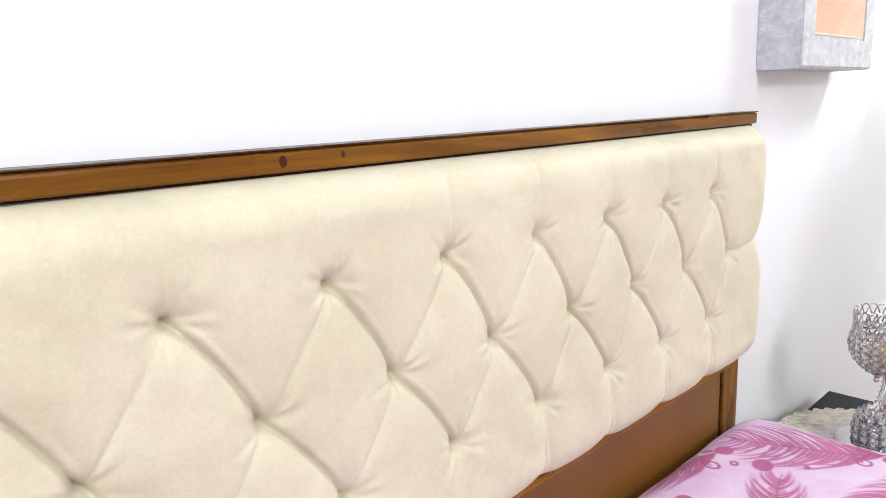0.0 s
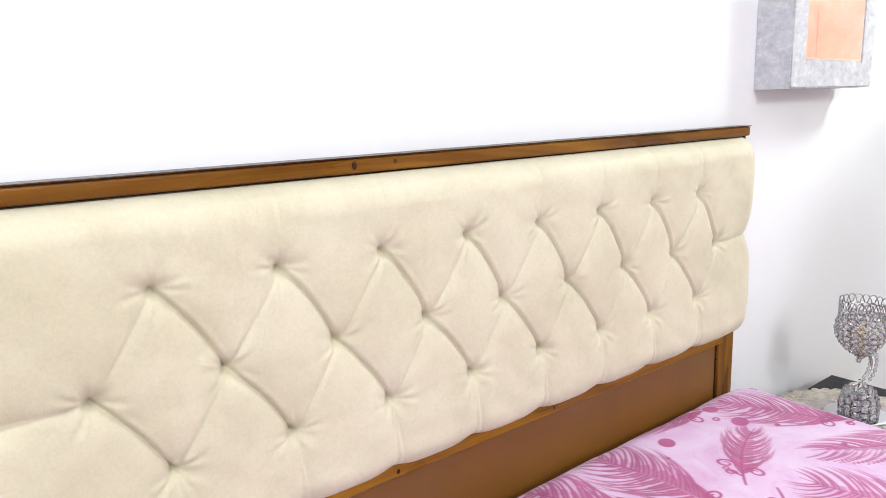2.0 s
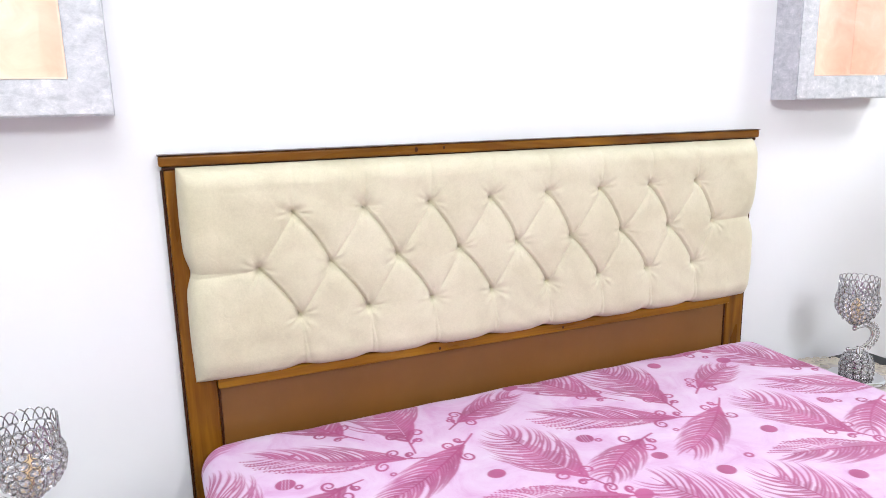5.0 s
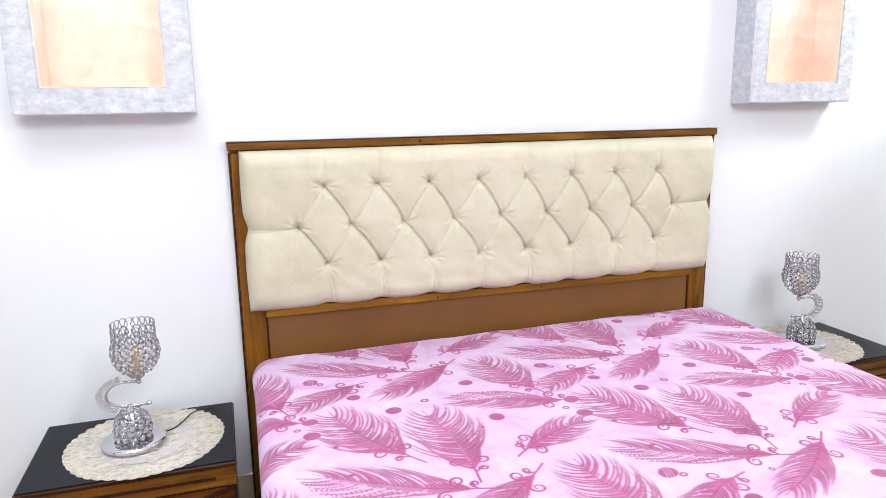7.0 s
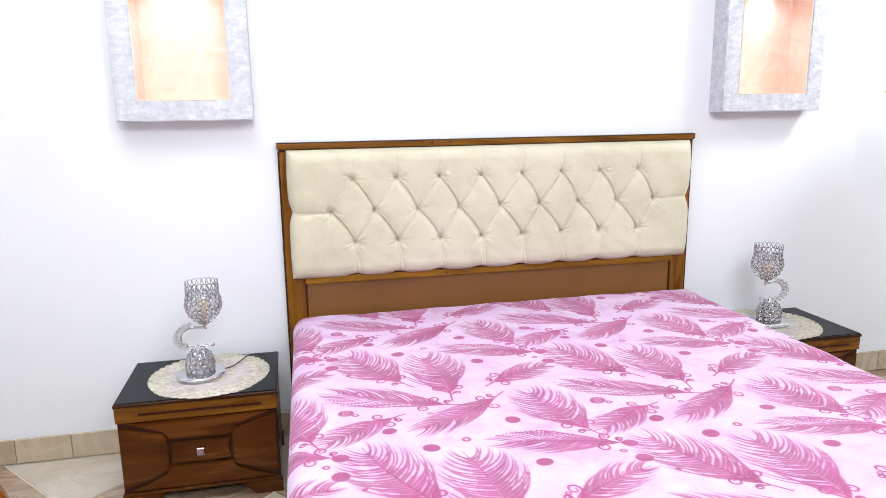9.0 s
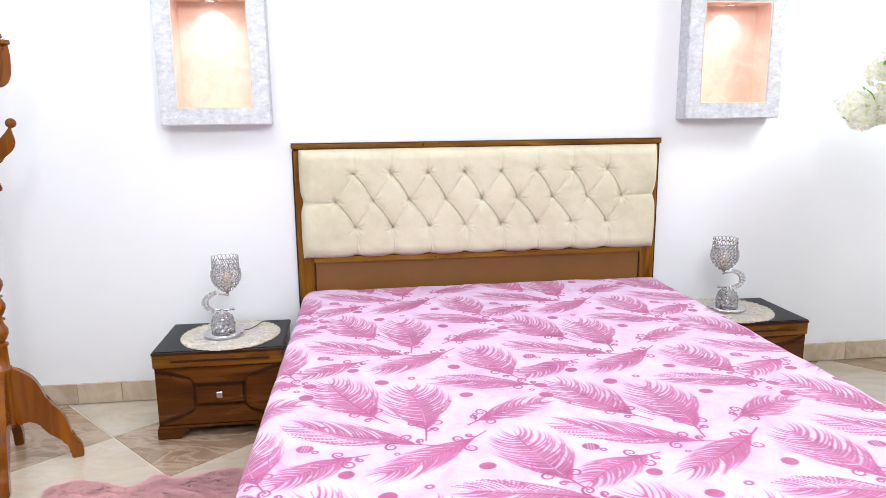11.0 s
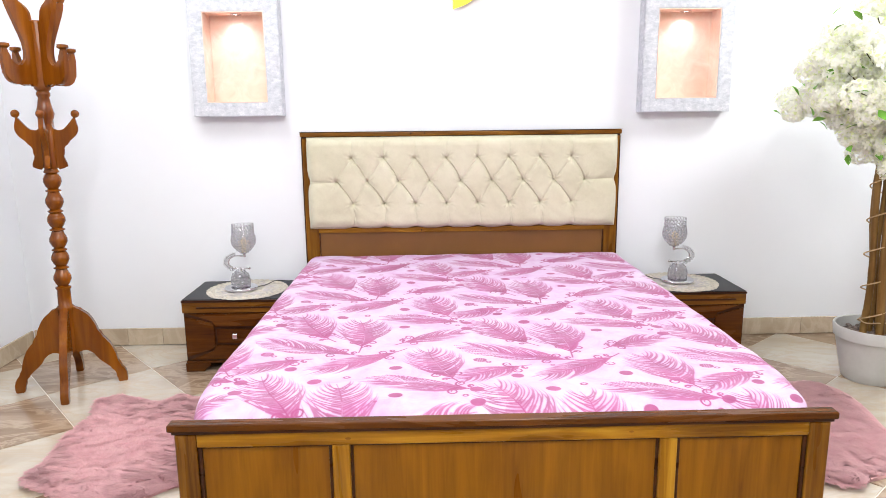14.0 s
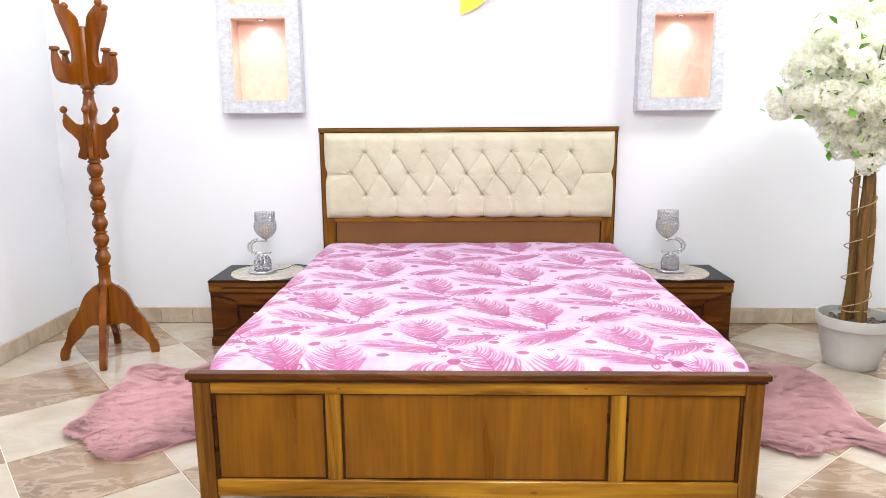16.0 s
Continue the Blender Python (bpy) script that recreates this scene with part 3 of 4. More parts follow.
def printed_cell():
    """One repeat of the print, drawn stroke by stroke: ink 0 to 1 on a millimetre raster."""
    nx, ny = 684, 642
    inv = np.linalg.inv(np.stack([CELL_A, CELL_B], 1))
    ink = np.zeros((ny, nx))
    g = np.random.default_rng(11)

    def stamp(points, radius, alpha, erase=False):
        points, radius, alpha = np.asarray(points), np.asarray(radius) * 1000, np.asarray(alpha)
        uv = (points - np.array([-0.84, -0.66])) @ inv.T
        cx, cy = uv[:, 0] * nx, uv[:, 1] * ny
        reach = int(math.ceil(float(radius.max()) + 1))
        for dx in range(-reach, reach + 1):
            for dy in range(-reach, reach + 1):
                ix, iy = np.floor(cx).astype(int) + dx, np.floor(cy).astype(int) + dy
                d = np.hypot(ix + 0.5 - cx, iy + 0.5 - cy)
                v = alpha * np.clip(radius + 0.5 - d, 0, 1)
                if erase:
                    np.minimum.at(ink, (iy % ny, ix % nx), 1 - v)
                else:
                    np.maximum.at(ink, (iy % ny, ix % nx), v)

    for n, (b, tp, wide, bend) in enumerate(FEATHERS):
        b, tp = np.array(b), np.array(tp)
        L = np.linalg.norm(tp - b)
        e = (tp - b) / L
        nrm = np.array([-e[1], e[0]])

        def rachis(t):
            t = np.asarray(t)[..., None]
            return b + e * t * L + nrm * bend * 4 * t * (1 - t) * L

        def half(at):
            """Half the vane's width: an oval, fullest past the middle."""
            return wide * L * 0.80 * math.sin(math.pi * min(1, max(0, at / 1.04)) ** 1.35) ** 0.6

        dotted = n in (0, 4)
        count = int(8 + 19 * L / 0.33)
        q = np.linspace(0, 1, 90)
        for side in (-1, 1):
            for i in range(count):
                t = 0.04 + 0.80 * (i + 0.6 * g.random()) / count
                tip = min(1.01, t + 0.11 + 0.33 * (1 - t) + 0.05 * g.random())
                out = (half(tip) * (0.80 + 0.3 * g.random()) + 0.003) * min(1, 0.48 + t / 0.32)
                ahead = (tip - t) * L
                bow = 0.84 + 0.14 * g.random()
                along = 2 * q * (1 - q) * 0.30 * ahead + q * q * ahead
                aside = 2 * q * (1 - q) * bow * out + q * q * out
                line = rachis(t) + np.outer(aside, nrm) * side + np.outer(along, e)
                thick = 0.00185 * (0.75 + 0.55 * np.sin(math.pi * q)) * (1 - q ** 3) + 0.0004
                if dotted and side == (1 if n == 0 else -1):
                    stamp(line, thick * 0.45, np.full(90, 0.8))
                    dots = (np.arange(90) % 7 == 0) & (q > 0.3)
                    stamp(line[dots], np.full(dots.sum(), 0.0026), np.full(dots.sum(), 0.9))
                elif g.random() < 0.95:
                    stamp(line, thick, np.clip(0.98 - 0.30 * q, 0, 1))
                near = q < (0.10 + 0.20 * (1 - t)) * (0.7 + 0.6 * g.random()) * (0.6 if dotted else 1.0)
                stamp(line[near], np.full(near.sum(), 0.0050), (0.50 + 0.40 * (1 - t)) * (1 - 0.3 * q[near]))
                if i % 3 != 1:
                    stamp(line[:64], np.full(64, 0.0060), np.full(64, 0.13))
        t = np.linspace(-0.13, 0.93, 280)
        stamp(rachis(t), 0.0030 * (1 - 0.75 * np.abs(np.clip(t, -0.13, 1) - 0.1)), np.full(len(t), 0.97))
        if n in (3, 6):
            t = np.linspace(0.10, 0.55, 140)
            stamp(rachis(t), 0.0012 * (1 - t), np.full(len(t), 0.8), True)
        # curls thrown out beside the quill
        for side, t0, rad in ((1, 0.17, 0.0200), (-1, 0.14, 0.0185), (1 if n % 2 else -1, 0.04, 0.0110)):
            w = np.linspace(0, 1, 200)
            centre = rachis(t0) + nrm * side * (rad + 0.010) - e * 0.008
            turn = 2 * math.pi * 1.3 * w
            r = rad * (1 - 0.70 * w)
            curl = centre + np.outer(-np.cos(turn) * r, nrm) * side + np.outer(np.sin(turn) * r * 0.85, e)
            stamp(curl, 0.0036 * (1.05 - 0.55 * w), np.full(len(w), 0.97))
            stem = np.array([rachis(t0 - 0.05) * (1 - k) + curl[0] * k for k in np.linspace(0, 1, 40)])
            stamp(stem, np.full(40, 0.0026), np.full(40, 0.97))
    for sx, sy, r, kind in SPOTS:
        a = np.linspace(0, 2 * math.pi, 90)
        for rr in np.arange(0.0 if kind != 2 else r * 0.55, r, 0.0012):
            stamp(np.stack([sx + rr * np.cos(a), sy + 0.88 * rr * np.sin(a)], -1), np.full(90, 0.0012), np.full(90, 0.92))
        if kind == 1:
            k = np.linspace(-1, 1, 60)
            for off in (-0.007, 0.0, 0.007):
                stamp(np.stack([sx + off + 0.2 * r * k, sy + r * k], -1), np.full(60, 0.0009), np.full(60, 0.75), True)
    for axis in (0, 1):
        ink = (np.roll(ink, 1, axis) + 2 * ink + np.roll(ink, -1, axis)) / 4
    return ink, inv


def feather_print(px, py):
    cell, inv = printed_cell()
    ny, nx = cell.shape
    u = (inv[0, 0] * (px + 0.84) + inv[0, 1] * (py + 0.66)) * nx - 0.5
    v = (inv[1, 0] * (px + 0.84) + inv[1, 1] * (py + 0.66)) * ny - 0.5
    iu, iv = np.floor(u).astype(int), np.floor(v).astype(int)
    fu, fv = u - iu, v - iv
    at = lambda a, b: cell[b % ny, a % nx]
    return (at(iu, iv) * (1 - fu) + at(iu + 1, iv) * fu) * (1 - fv) + (at(iu, iv + 1) * (1 - fu) + at(iu + 1, iv + 1) * fu) * fv


def printed_sheet():
    half, radius, drop = 0.8625, 0.05, 0.27
    flat = half - radius
    arc = radius * math.pi / 2
    reach = flat + arc + drop
    side_a = np.linspace(flat + arc + 0.005, reach, 50)
    across = np.concatenate([-side_a[::-1], np.linspace(-flat - arc, flat + arc, 850), side_a])
    na, nb = len(across), 980
    a, y = np.meshgrid(across, np.linspace(-0.045, -2.104, nb))
    s, m = np.sign(a), np.abs(a)
    th = np.clip((m - flat) / radius, 0, math.pi / 2)
    down = np.clip(m - flat - arc, 0, None)
    x = np.minimum(m, flat) + radius * np.sin(th)
    dz = radius * (1 - np.cos(th)) + down
    crown = np.interp(-y, [0.1, 0.35, 0.7, 1.15, 1.5, 2.15], [0.522, 0.520, 0.514, 0.508, 0.505, 0.505])
    head = np.clip((0.107 + y) / 0.065, 0, 1)
    foot = np.clip((-2.005 - y) / 0.10, 0, 1)
    e = np.maximum(head, foot)
    endz = np.where(y < -1, 0.085, 0.055) * (1 - np.sqrt(np.clip(1 - e * e, 0, 1)))
    inset = 0.075 * (1 - np.sqrt(np.clip(1 - np.clip((0.122 + y) / 0.08, 0, 1) ** 2, 0, 1)))
    waves = 0.0028 * np.sin(y * 9 + 3 * np.sin(a * 5)) * np.sin(a * 7 + 2 * np.sin(y * 6)) + 0.0012 * np.sin(y * 33 + 6 * a + 4 * np.sin(a * 11))
    folds = down / drop * (0.010 * np.sin(y * 23 + 2.2 * np.sin(y * 7)) + 0.004 * np.sin(y * 61))
    x = x - inset * np.clip(m / flat, 0, 1) ** 6 + folds - 0.035 * down / drop
    x = x + 0.0325 * np.clip((-y - 0.3) / 1.35, 0, 1) * np.clip(m / flat, 0, 1)
    corner = 0.10 * (1 - np.sqrt(np.clip(1 - np.clip((-1.76 - y) / 0.35, 0, 1) ** 2, 0, 1)))
    x = x - corner * np.clip(m / flat, 0, 1) ** 6
    z = np.maximum(crown - dz - endz * (down <= 0) + waves, 0.225 + 0.004 * np.sin(y * 19))
    co = np.stack([s * x + 0.0125, y, z], -1).reshape(-1, 3)
    idx = np.arange(na * nb).reshape(nb, na)
    quads = np.stack([idx[:-1, :-1], idx[1:, :-1], idx[1:, 1:], idx[:-1, 1:]], -1).reshape(-1, 4)
    me = grid_mesh(co, quads)
    ink = me.attributes.new("print", "FLOAT", "POINT")
    ink.data.foreach_set("value", feather_print(a, y).astype(np.float32).ravel())
    return me


mattress = thing("mattress", (0, 0, 0.215), "mattress in a pink feather-printed fitted sheet on the bed", "mattress")
sheet_mesh = printed_sheet()
sheet_mesh.materials.append(SHEET)
sheet = new("fitted_sheet", sheet_mesh)
sheet.parent = mattress
sheet.location = (0, 0, -0.215)
tagged(sheet, "pale pink sheet printed with rose feathers")
core = part("mattress_core", box(-0.80, 0.80, -2.05, -0.09, 0.001, 0.20, 0.03, 3), plain("white_ticking", (0.7, 0.68, 0.66), 0.8), mattress)


# ---- nightstands ----
NS_TOP = 0.38


def nightstand(x, label):
    ob = thing("nightstand", (x, -0.05, 0), label, "nightstand", "nightstands beside the bed")
    w, d = 0.2625, 0.395  # half width, depth
    part("body", box(-w + 0.006, w - 0.006, -d + 0.022, -0.002, 0.045, 0.364, 0.003), NS_WOOD, ob)
    part("top_edge", box(-w, w, -d, 0, 0.3645, NS_TOP - 0.0035, 0.004, 3), STAIN, ob)
    part("top_panel", box(-w + 0.004, w - 0.004, -d + 0.006, -0.003, NS_TOP - 0.0034, NS_TOP, 0.0015), SLATE, ob, "matt black glass top")
    part("apron", box(-w + 0.002, w - 0.002, -d + 0.004, -d + 0.0215, 0.310, 0.364, 0.004, 3), CAPWOOD, ob)
    part("apron_inlay", box(-w + 0.075, w - 0.055, -d + 0.0015, -d + 0.0045, 0.332, 0.341, 0.001), STAIN, ob)
    part("front_backing", box(-w + 0.007, w - 0.007, -d + 0.012, -d + 0.0215, 0.058, 0.309), STAIN, ob)
    z0, z1 = 0.064, 0.306
    u = w - 0.012

    def lift(a, b, c):
        return (a * u, -d + 0.0118 - c, z0 + b * (z1 - z0))

    pieces = (
        [(-1, 0.06), (-1, 0.94), (-0.47, 0.80), (-0.42, 0.74), (-0.42, 0.30), (-0.47, 0.24)],
        [(1, 0.06), (1, 0.94), (0.47, 0.80), (0.42, 0.74), (0.42, 0.30), (0.47, 0.24)],
        [(-0.94, 1.0), (0.94, 1.0), (0.45, 0.855), (0.40, 0.72), (-0.40, 0.72), (-0.45, 0.855)],
        [(-0.37, 0.66), (0.37, 0.66), (0.37, 0.36), (-0.37, 0.36)],
        [(-0.94, 0.0), (0.94, 0.0), (0.45, 0.185), (0.40, 0.31), (-0.40, 0.31), (-0.45, 0.185)],
    )
    fronts = [part("drawer_panel", slab(pts, lift, 0.010, 0.003), NS_WOOD, ob) for pts in pieces]
    part("knob", box(-0.013, 0.013, -d - 0.016, -d + 0.0018, 0.176, 0.204, 0.004, 3), CHROME, fronts[3], "square chrome knob")
    part("base_rail", box(-w + 0.004, w - 0.004, -d + 0.006, -d + 0.0215, 0.045, 0.0575, 0.003), NS_WOOD, ob)
    for s in (-1, 1):
        pts = [(0, 0), (0.092, 0), (0.098, 0.014), (0.112, 0.026), (0.128, 0.030), (0.128, 0.0445), (0, 0.0445)]
        bm = slab([(s * (a - w), b) for a, b in pts], lambda a, b, c: (a, -d + 0.002 + c, b), 0.022, 0.002)
        part("foot", bm, NS_WOOD, ob)
        a, b = sorted((s * w, s * (w - 0.03)))
        part("foot", box(a, b, -0.05, -0.004, 0, 0.0445, 0.002), NS_WOOD, ob)
    return ob


nightstand(-1.174, "dark stained wooden nightstand with black top and drawer panels")
nightstand(1.174, "dark stained wooden nightstand with black top and drawer panels")


# ---- lace doilies ----
def doily(x, y, label):
    ob = thing("doily", (x, y, NS_TOP), label, "doily", "lace doilies")
    n, R = 264, 0.206
    bm = bmesh.new()
    prev = None
    for k, (r, z) in enumerate(((0.0, 0.0022), (0.06, 0.0022), (0.10, 0.0026), (0.14, 0.0020), (0.17, 0.0028), (0.19, 0.0030), (0.2, 0.0026), (1.0, 0.0012))):
        ring = []
        for i in range(n):
            a = 2 * math.pi * i / n
            rr = r if r < 0.5 else R * (1 + 0.022 * abs(math.sin(a * 22)) + 0.008 * math.sin(5 * a))
            ring.append(bm.verts.new((rr * math.cos(a), rr * math.sin(a), z + (0.0008 * math.sin(9 * a + k) if r else 0))))
        if prev:
            for i in range(n):
                bm.faces.new((prev[i], prev[(i + 1) % n], ring[(i + 1) % n], ring[i]))
        prev = ring
    bmesh.ops.remove_doubles(bm, verts=bm.verts, dist=0.0001)
    ext = bmesh.ops.extrude_face_region(bm, geom=bm.faces[:])
    bmesh.ops.translate(bm, verts=[v for v in ext["geom"] if isinstance(v, bmesh.types.BMVert)], vec=(0, 0, -0.001))
    smooth(part("lace_cloth", bm, LACE, ob), 60)
    part("voile", lathe([(0.135, 0.0034), (0.10, 0.0040), (0.085, 0.0040)], 64), LACE_VOILE, ob)
    bm = bmesh.new()
    for ringr, count, size in ((0.197, 40, 0.011), (0.174, 30, 0.010), (0.083, 16, 0.012)):
        for i in range(count):
            a = 2 * math.pi * i / count
            c = Vector((ringr * math.cos(a), ringr * math.sin(a), 0.0042))
            pts = [c + Vector((math.cos(b) * size, math.sin(b) * size, 0)) for b in (2 * math.pi * k / 10 for k in range(10))]
            tube(pts, 0.0016, 4, bm, True)
    for i in range(9):
        a = 2 * math.pi * i / 9
        pts = spline([(0.15 * math.cos(a), 0.15 * math.sin(a), 0.0042), (0.125 * math.cos(a + 0.18), 0.125 * math.sin(a + 0.18), 0.0045), (0.11 * math.cos(a), 0.11 * math.sin(a), 0.0045),
                      (0.13 * math.cos(a - 0.12), 0.13 * math.sin(a - 0.12), 0.0045), (0.145 * math.cos(a + 0.05), 0.145 * math.sin(a + 0.05), 0.0042)], 4)
        tube(pts, 0.002, 4, bm)
    tagged(part("lace_braid", bm, LACE_TRIM, ob), kind="stuff")
    return ob


doily(-1.150, -0.248, "round ivory lace doily with scalloped edge on the nightstand")
doily(1.150, -0.238, "round ivory lace doily with scalloped edge on the nightstand")


# ---- crystal table lamps ----
def crystal_lamp(x, y, side, label):
    ob = thing("table_lamp", (x, y, NS_TOP + 0.0065), label, "table lamp", "crystal bedside lamps")
    smooth(part("base", lathe([(0, 0), (0.078, 0), (0.083, 0.003), (0.085, 0.008), (0.084, 0.013), (0.079, 0.0175), (0.070, 0.0195), (0.05, 0.020), (0, 0.020)], 48), CHROME, ob))
    # faceted beads in tiers, each seated in a wire ring

    def beads(tiers, rb, name, label="", off=0.0):
        bm, wires = bmesh.new(), bmesh.new()
        for k, (r, z) in enumerate(tiers):
            n = max(3, int(2 * math.pi * r / (rb * 2.15)))
            for i in range(n):
                a = 2 * math.pi * (i + 0.5 * (k % 2)) / n
                bmesh.ops.create_icosphere(bm, subdivisions=1, radius=rb * 0.92, matrix=Matrix.Translation((off + r * math.cos(a), r * math.sin(a), z)) @ Euler((0, 0, a)).to_matrix().to_4x4() @ Matrix.Diagonal((0.7, 1, 1, 1)))
                c = Vector((off + r * 1.03 * math.cos(a), r * 1.03 * math.sin(a), z))
                t, up = Vector((-math.sin(a), math.cos(a), 0)), Vector((0, 0, 1))
                tube([c + (t * math.cos(b) + up * math.sin(b)) * rb * 1.05 for b in (2 * math.pi * q / 10 for q in range(10))], 0.0010, 4, wires, True)
        tagged(part("beaded_" + name, bm, CRYSTAL, ob, label), kind="stuff")
        tagged(part(name + "_wirework", wires, SHADED_CHROME, ob), kind="stuff")

    beads([(0.046, 0.030), (0.047, 0.047), (0.044, 0.064), (0.038, 0.080), (0.026, 0.093)], 0.0098, "dome", "clear crystal bead dome")
    part("dome_liner", lathe([(0.036, 0.018), (0.037, 0.05), (0.03, 0.078), (0.012, 0.095), (0.006, 0.118)], 20), CHROME, ob)
    # curved arm with ball ends
    s = side
    arm = smooth(part("arm", tube(spline([(-s * 0.048, 0, 0.117), (-s * 0.02, 0, 0.114), (s * 0.02, 0, 0.116), (s * 0.050, 0, 0.130), (s * 0.058, 0, 0.152), (s * 0.046, 0, 0.174), (s * 0.018, 0, 0.186), (-s * 0.026, 0, 0.184)], 6), 0.0042, 10), CHROME, ob), 60)
    smooth(part("ball_end", ball((-s * 0.048, 0, 0.117), 0.0078), CHROME, arm), 80)
    smooth(part("ball_end", ball((-s * 0.028, 0, 0.184), 0.0074), CHROME, arm), 80)
    bm, wires = bmesh.new(), bmesh.new()
    for i in range(9):
        a = radians(-62 + i * 17)
        for dy in (-0.008, 0.008):
            c = Vector((s * (0.010 + 0.064 * math.cos(a)), dy, 0.152 + 0.046 * math.sin(a)))
            bmesh.ops.create_icosphere(bm, subdivisions=1, radius=0.0062, matrix=Matrix.Translation(c))
            tube([c + Vector((math.cos(b) * 0.0095, 0, math.sin(b) * 0.0095)) for b in (2 * math.pi * q / 10 for q in range(10))], 0.0008, 4, wires, True)
    tagged(part("beaded_arm", bm, CRYSTAL, ob), kind="stuff")
    tagged(part("arm_wirework", wires, CHROME, ob), kind="stuff")
    off = -s * 0.027
    smooth(part("cup", lathe([(0, 0.184), (0.006, 0.186), (0.007, 0.196), (0.020, 0.203), (0.024, 0.208), (0.015, 0.210), (0, 0.210)], 24, at=(off, 0, 0)), CHROME, ob))
    beads([(0.022, 0.212), (0.037, 0.225), (0.049, 0.240), (0.057, 0.256), (0.060, 0.273), (0.058, 0.290), (0.053, 0.306)], 0.0092, "bowl", "clear crystal bead bowl", off)
    smooth(part("bulb", lathe([(0, 0.208), (0.012, 0.209), (0.013, 0.235), (0.017, 0.250), (0.015, 0.268), (0.006, 0.284), (0, 0.288)], 16, at=(off, 0, 0)), BULB, ob, "cream candle bulb"))
    bm = bmesh.new()
    for z, r in ((0.312, 0.0545), (0.333, 0.0555)):
        tube([(off + r * math.cos(a), r * math.sin(a), z) for a in (2 * math.pi * k / 40 for k in range(40))], 0.0016, 5, bm, True)
    for foot, high in ((0.312, 0.024), (0.333, 0.026)):
        for i in range(20):
            a0, wide_a = 2 * math.pi * i / 20, 2 * math.pi * 1.7 / 20
            arch = [(off + 0.0555 * math.cos(a0 + wide_a * q), 0.0555 * math.sin(a0 + wide_a * q), foot + high * math.sin(math.pi * q) ** 0.7) for q in (n / 10 for n in range(11))]
            tube(arch, 0.0014, 5, bm)
    tagged(smooth(part("crown", bm, SHADED_CHROME, ob, "looped chrome crown"), 60), kind="stuff")
    cord = spline([(s * 0.0 + 0.06 * -s, 0.03, 0.004), (-s * 0.10, 0.055, 0.003), (-s * 0.125, 0.09, 0.006), (-s * 0.15, 0.125, 0.013), (-s * 0.185, 0.150, 0.008), (-s * 0.215, 0.17, -0.003)], 6)
    part("cord", tube(cord, 0.0022, 6), DARK_METAL, ob, "black power cord")
    ob.scale = (1, 1, 0.965)
    return ob


crystal_lamp(-1.178, -0.262, -1, "chrome and crystal table lamp with beaded bowl and curved arm")
crystal_lamp(1.145, -0.245, 1, "chrome and crystal table lamp with beaded bowl and curved arm")


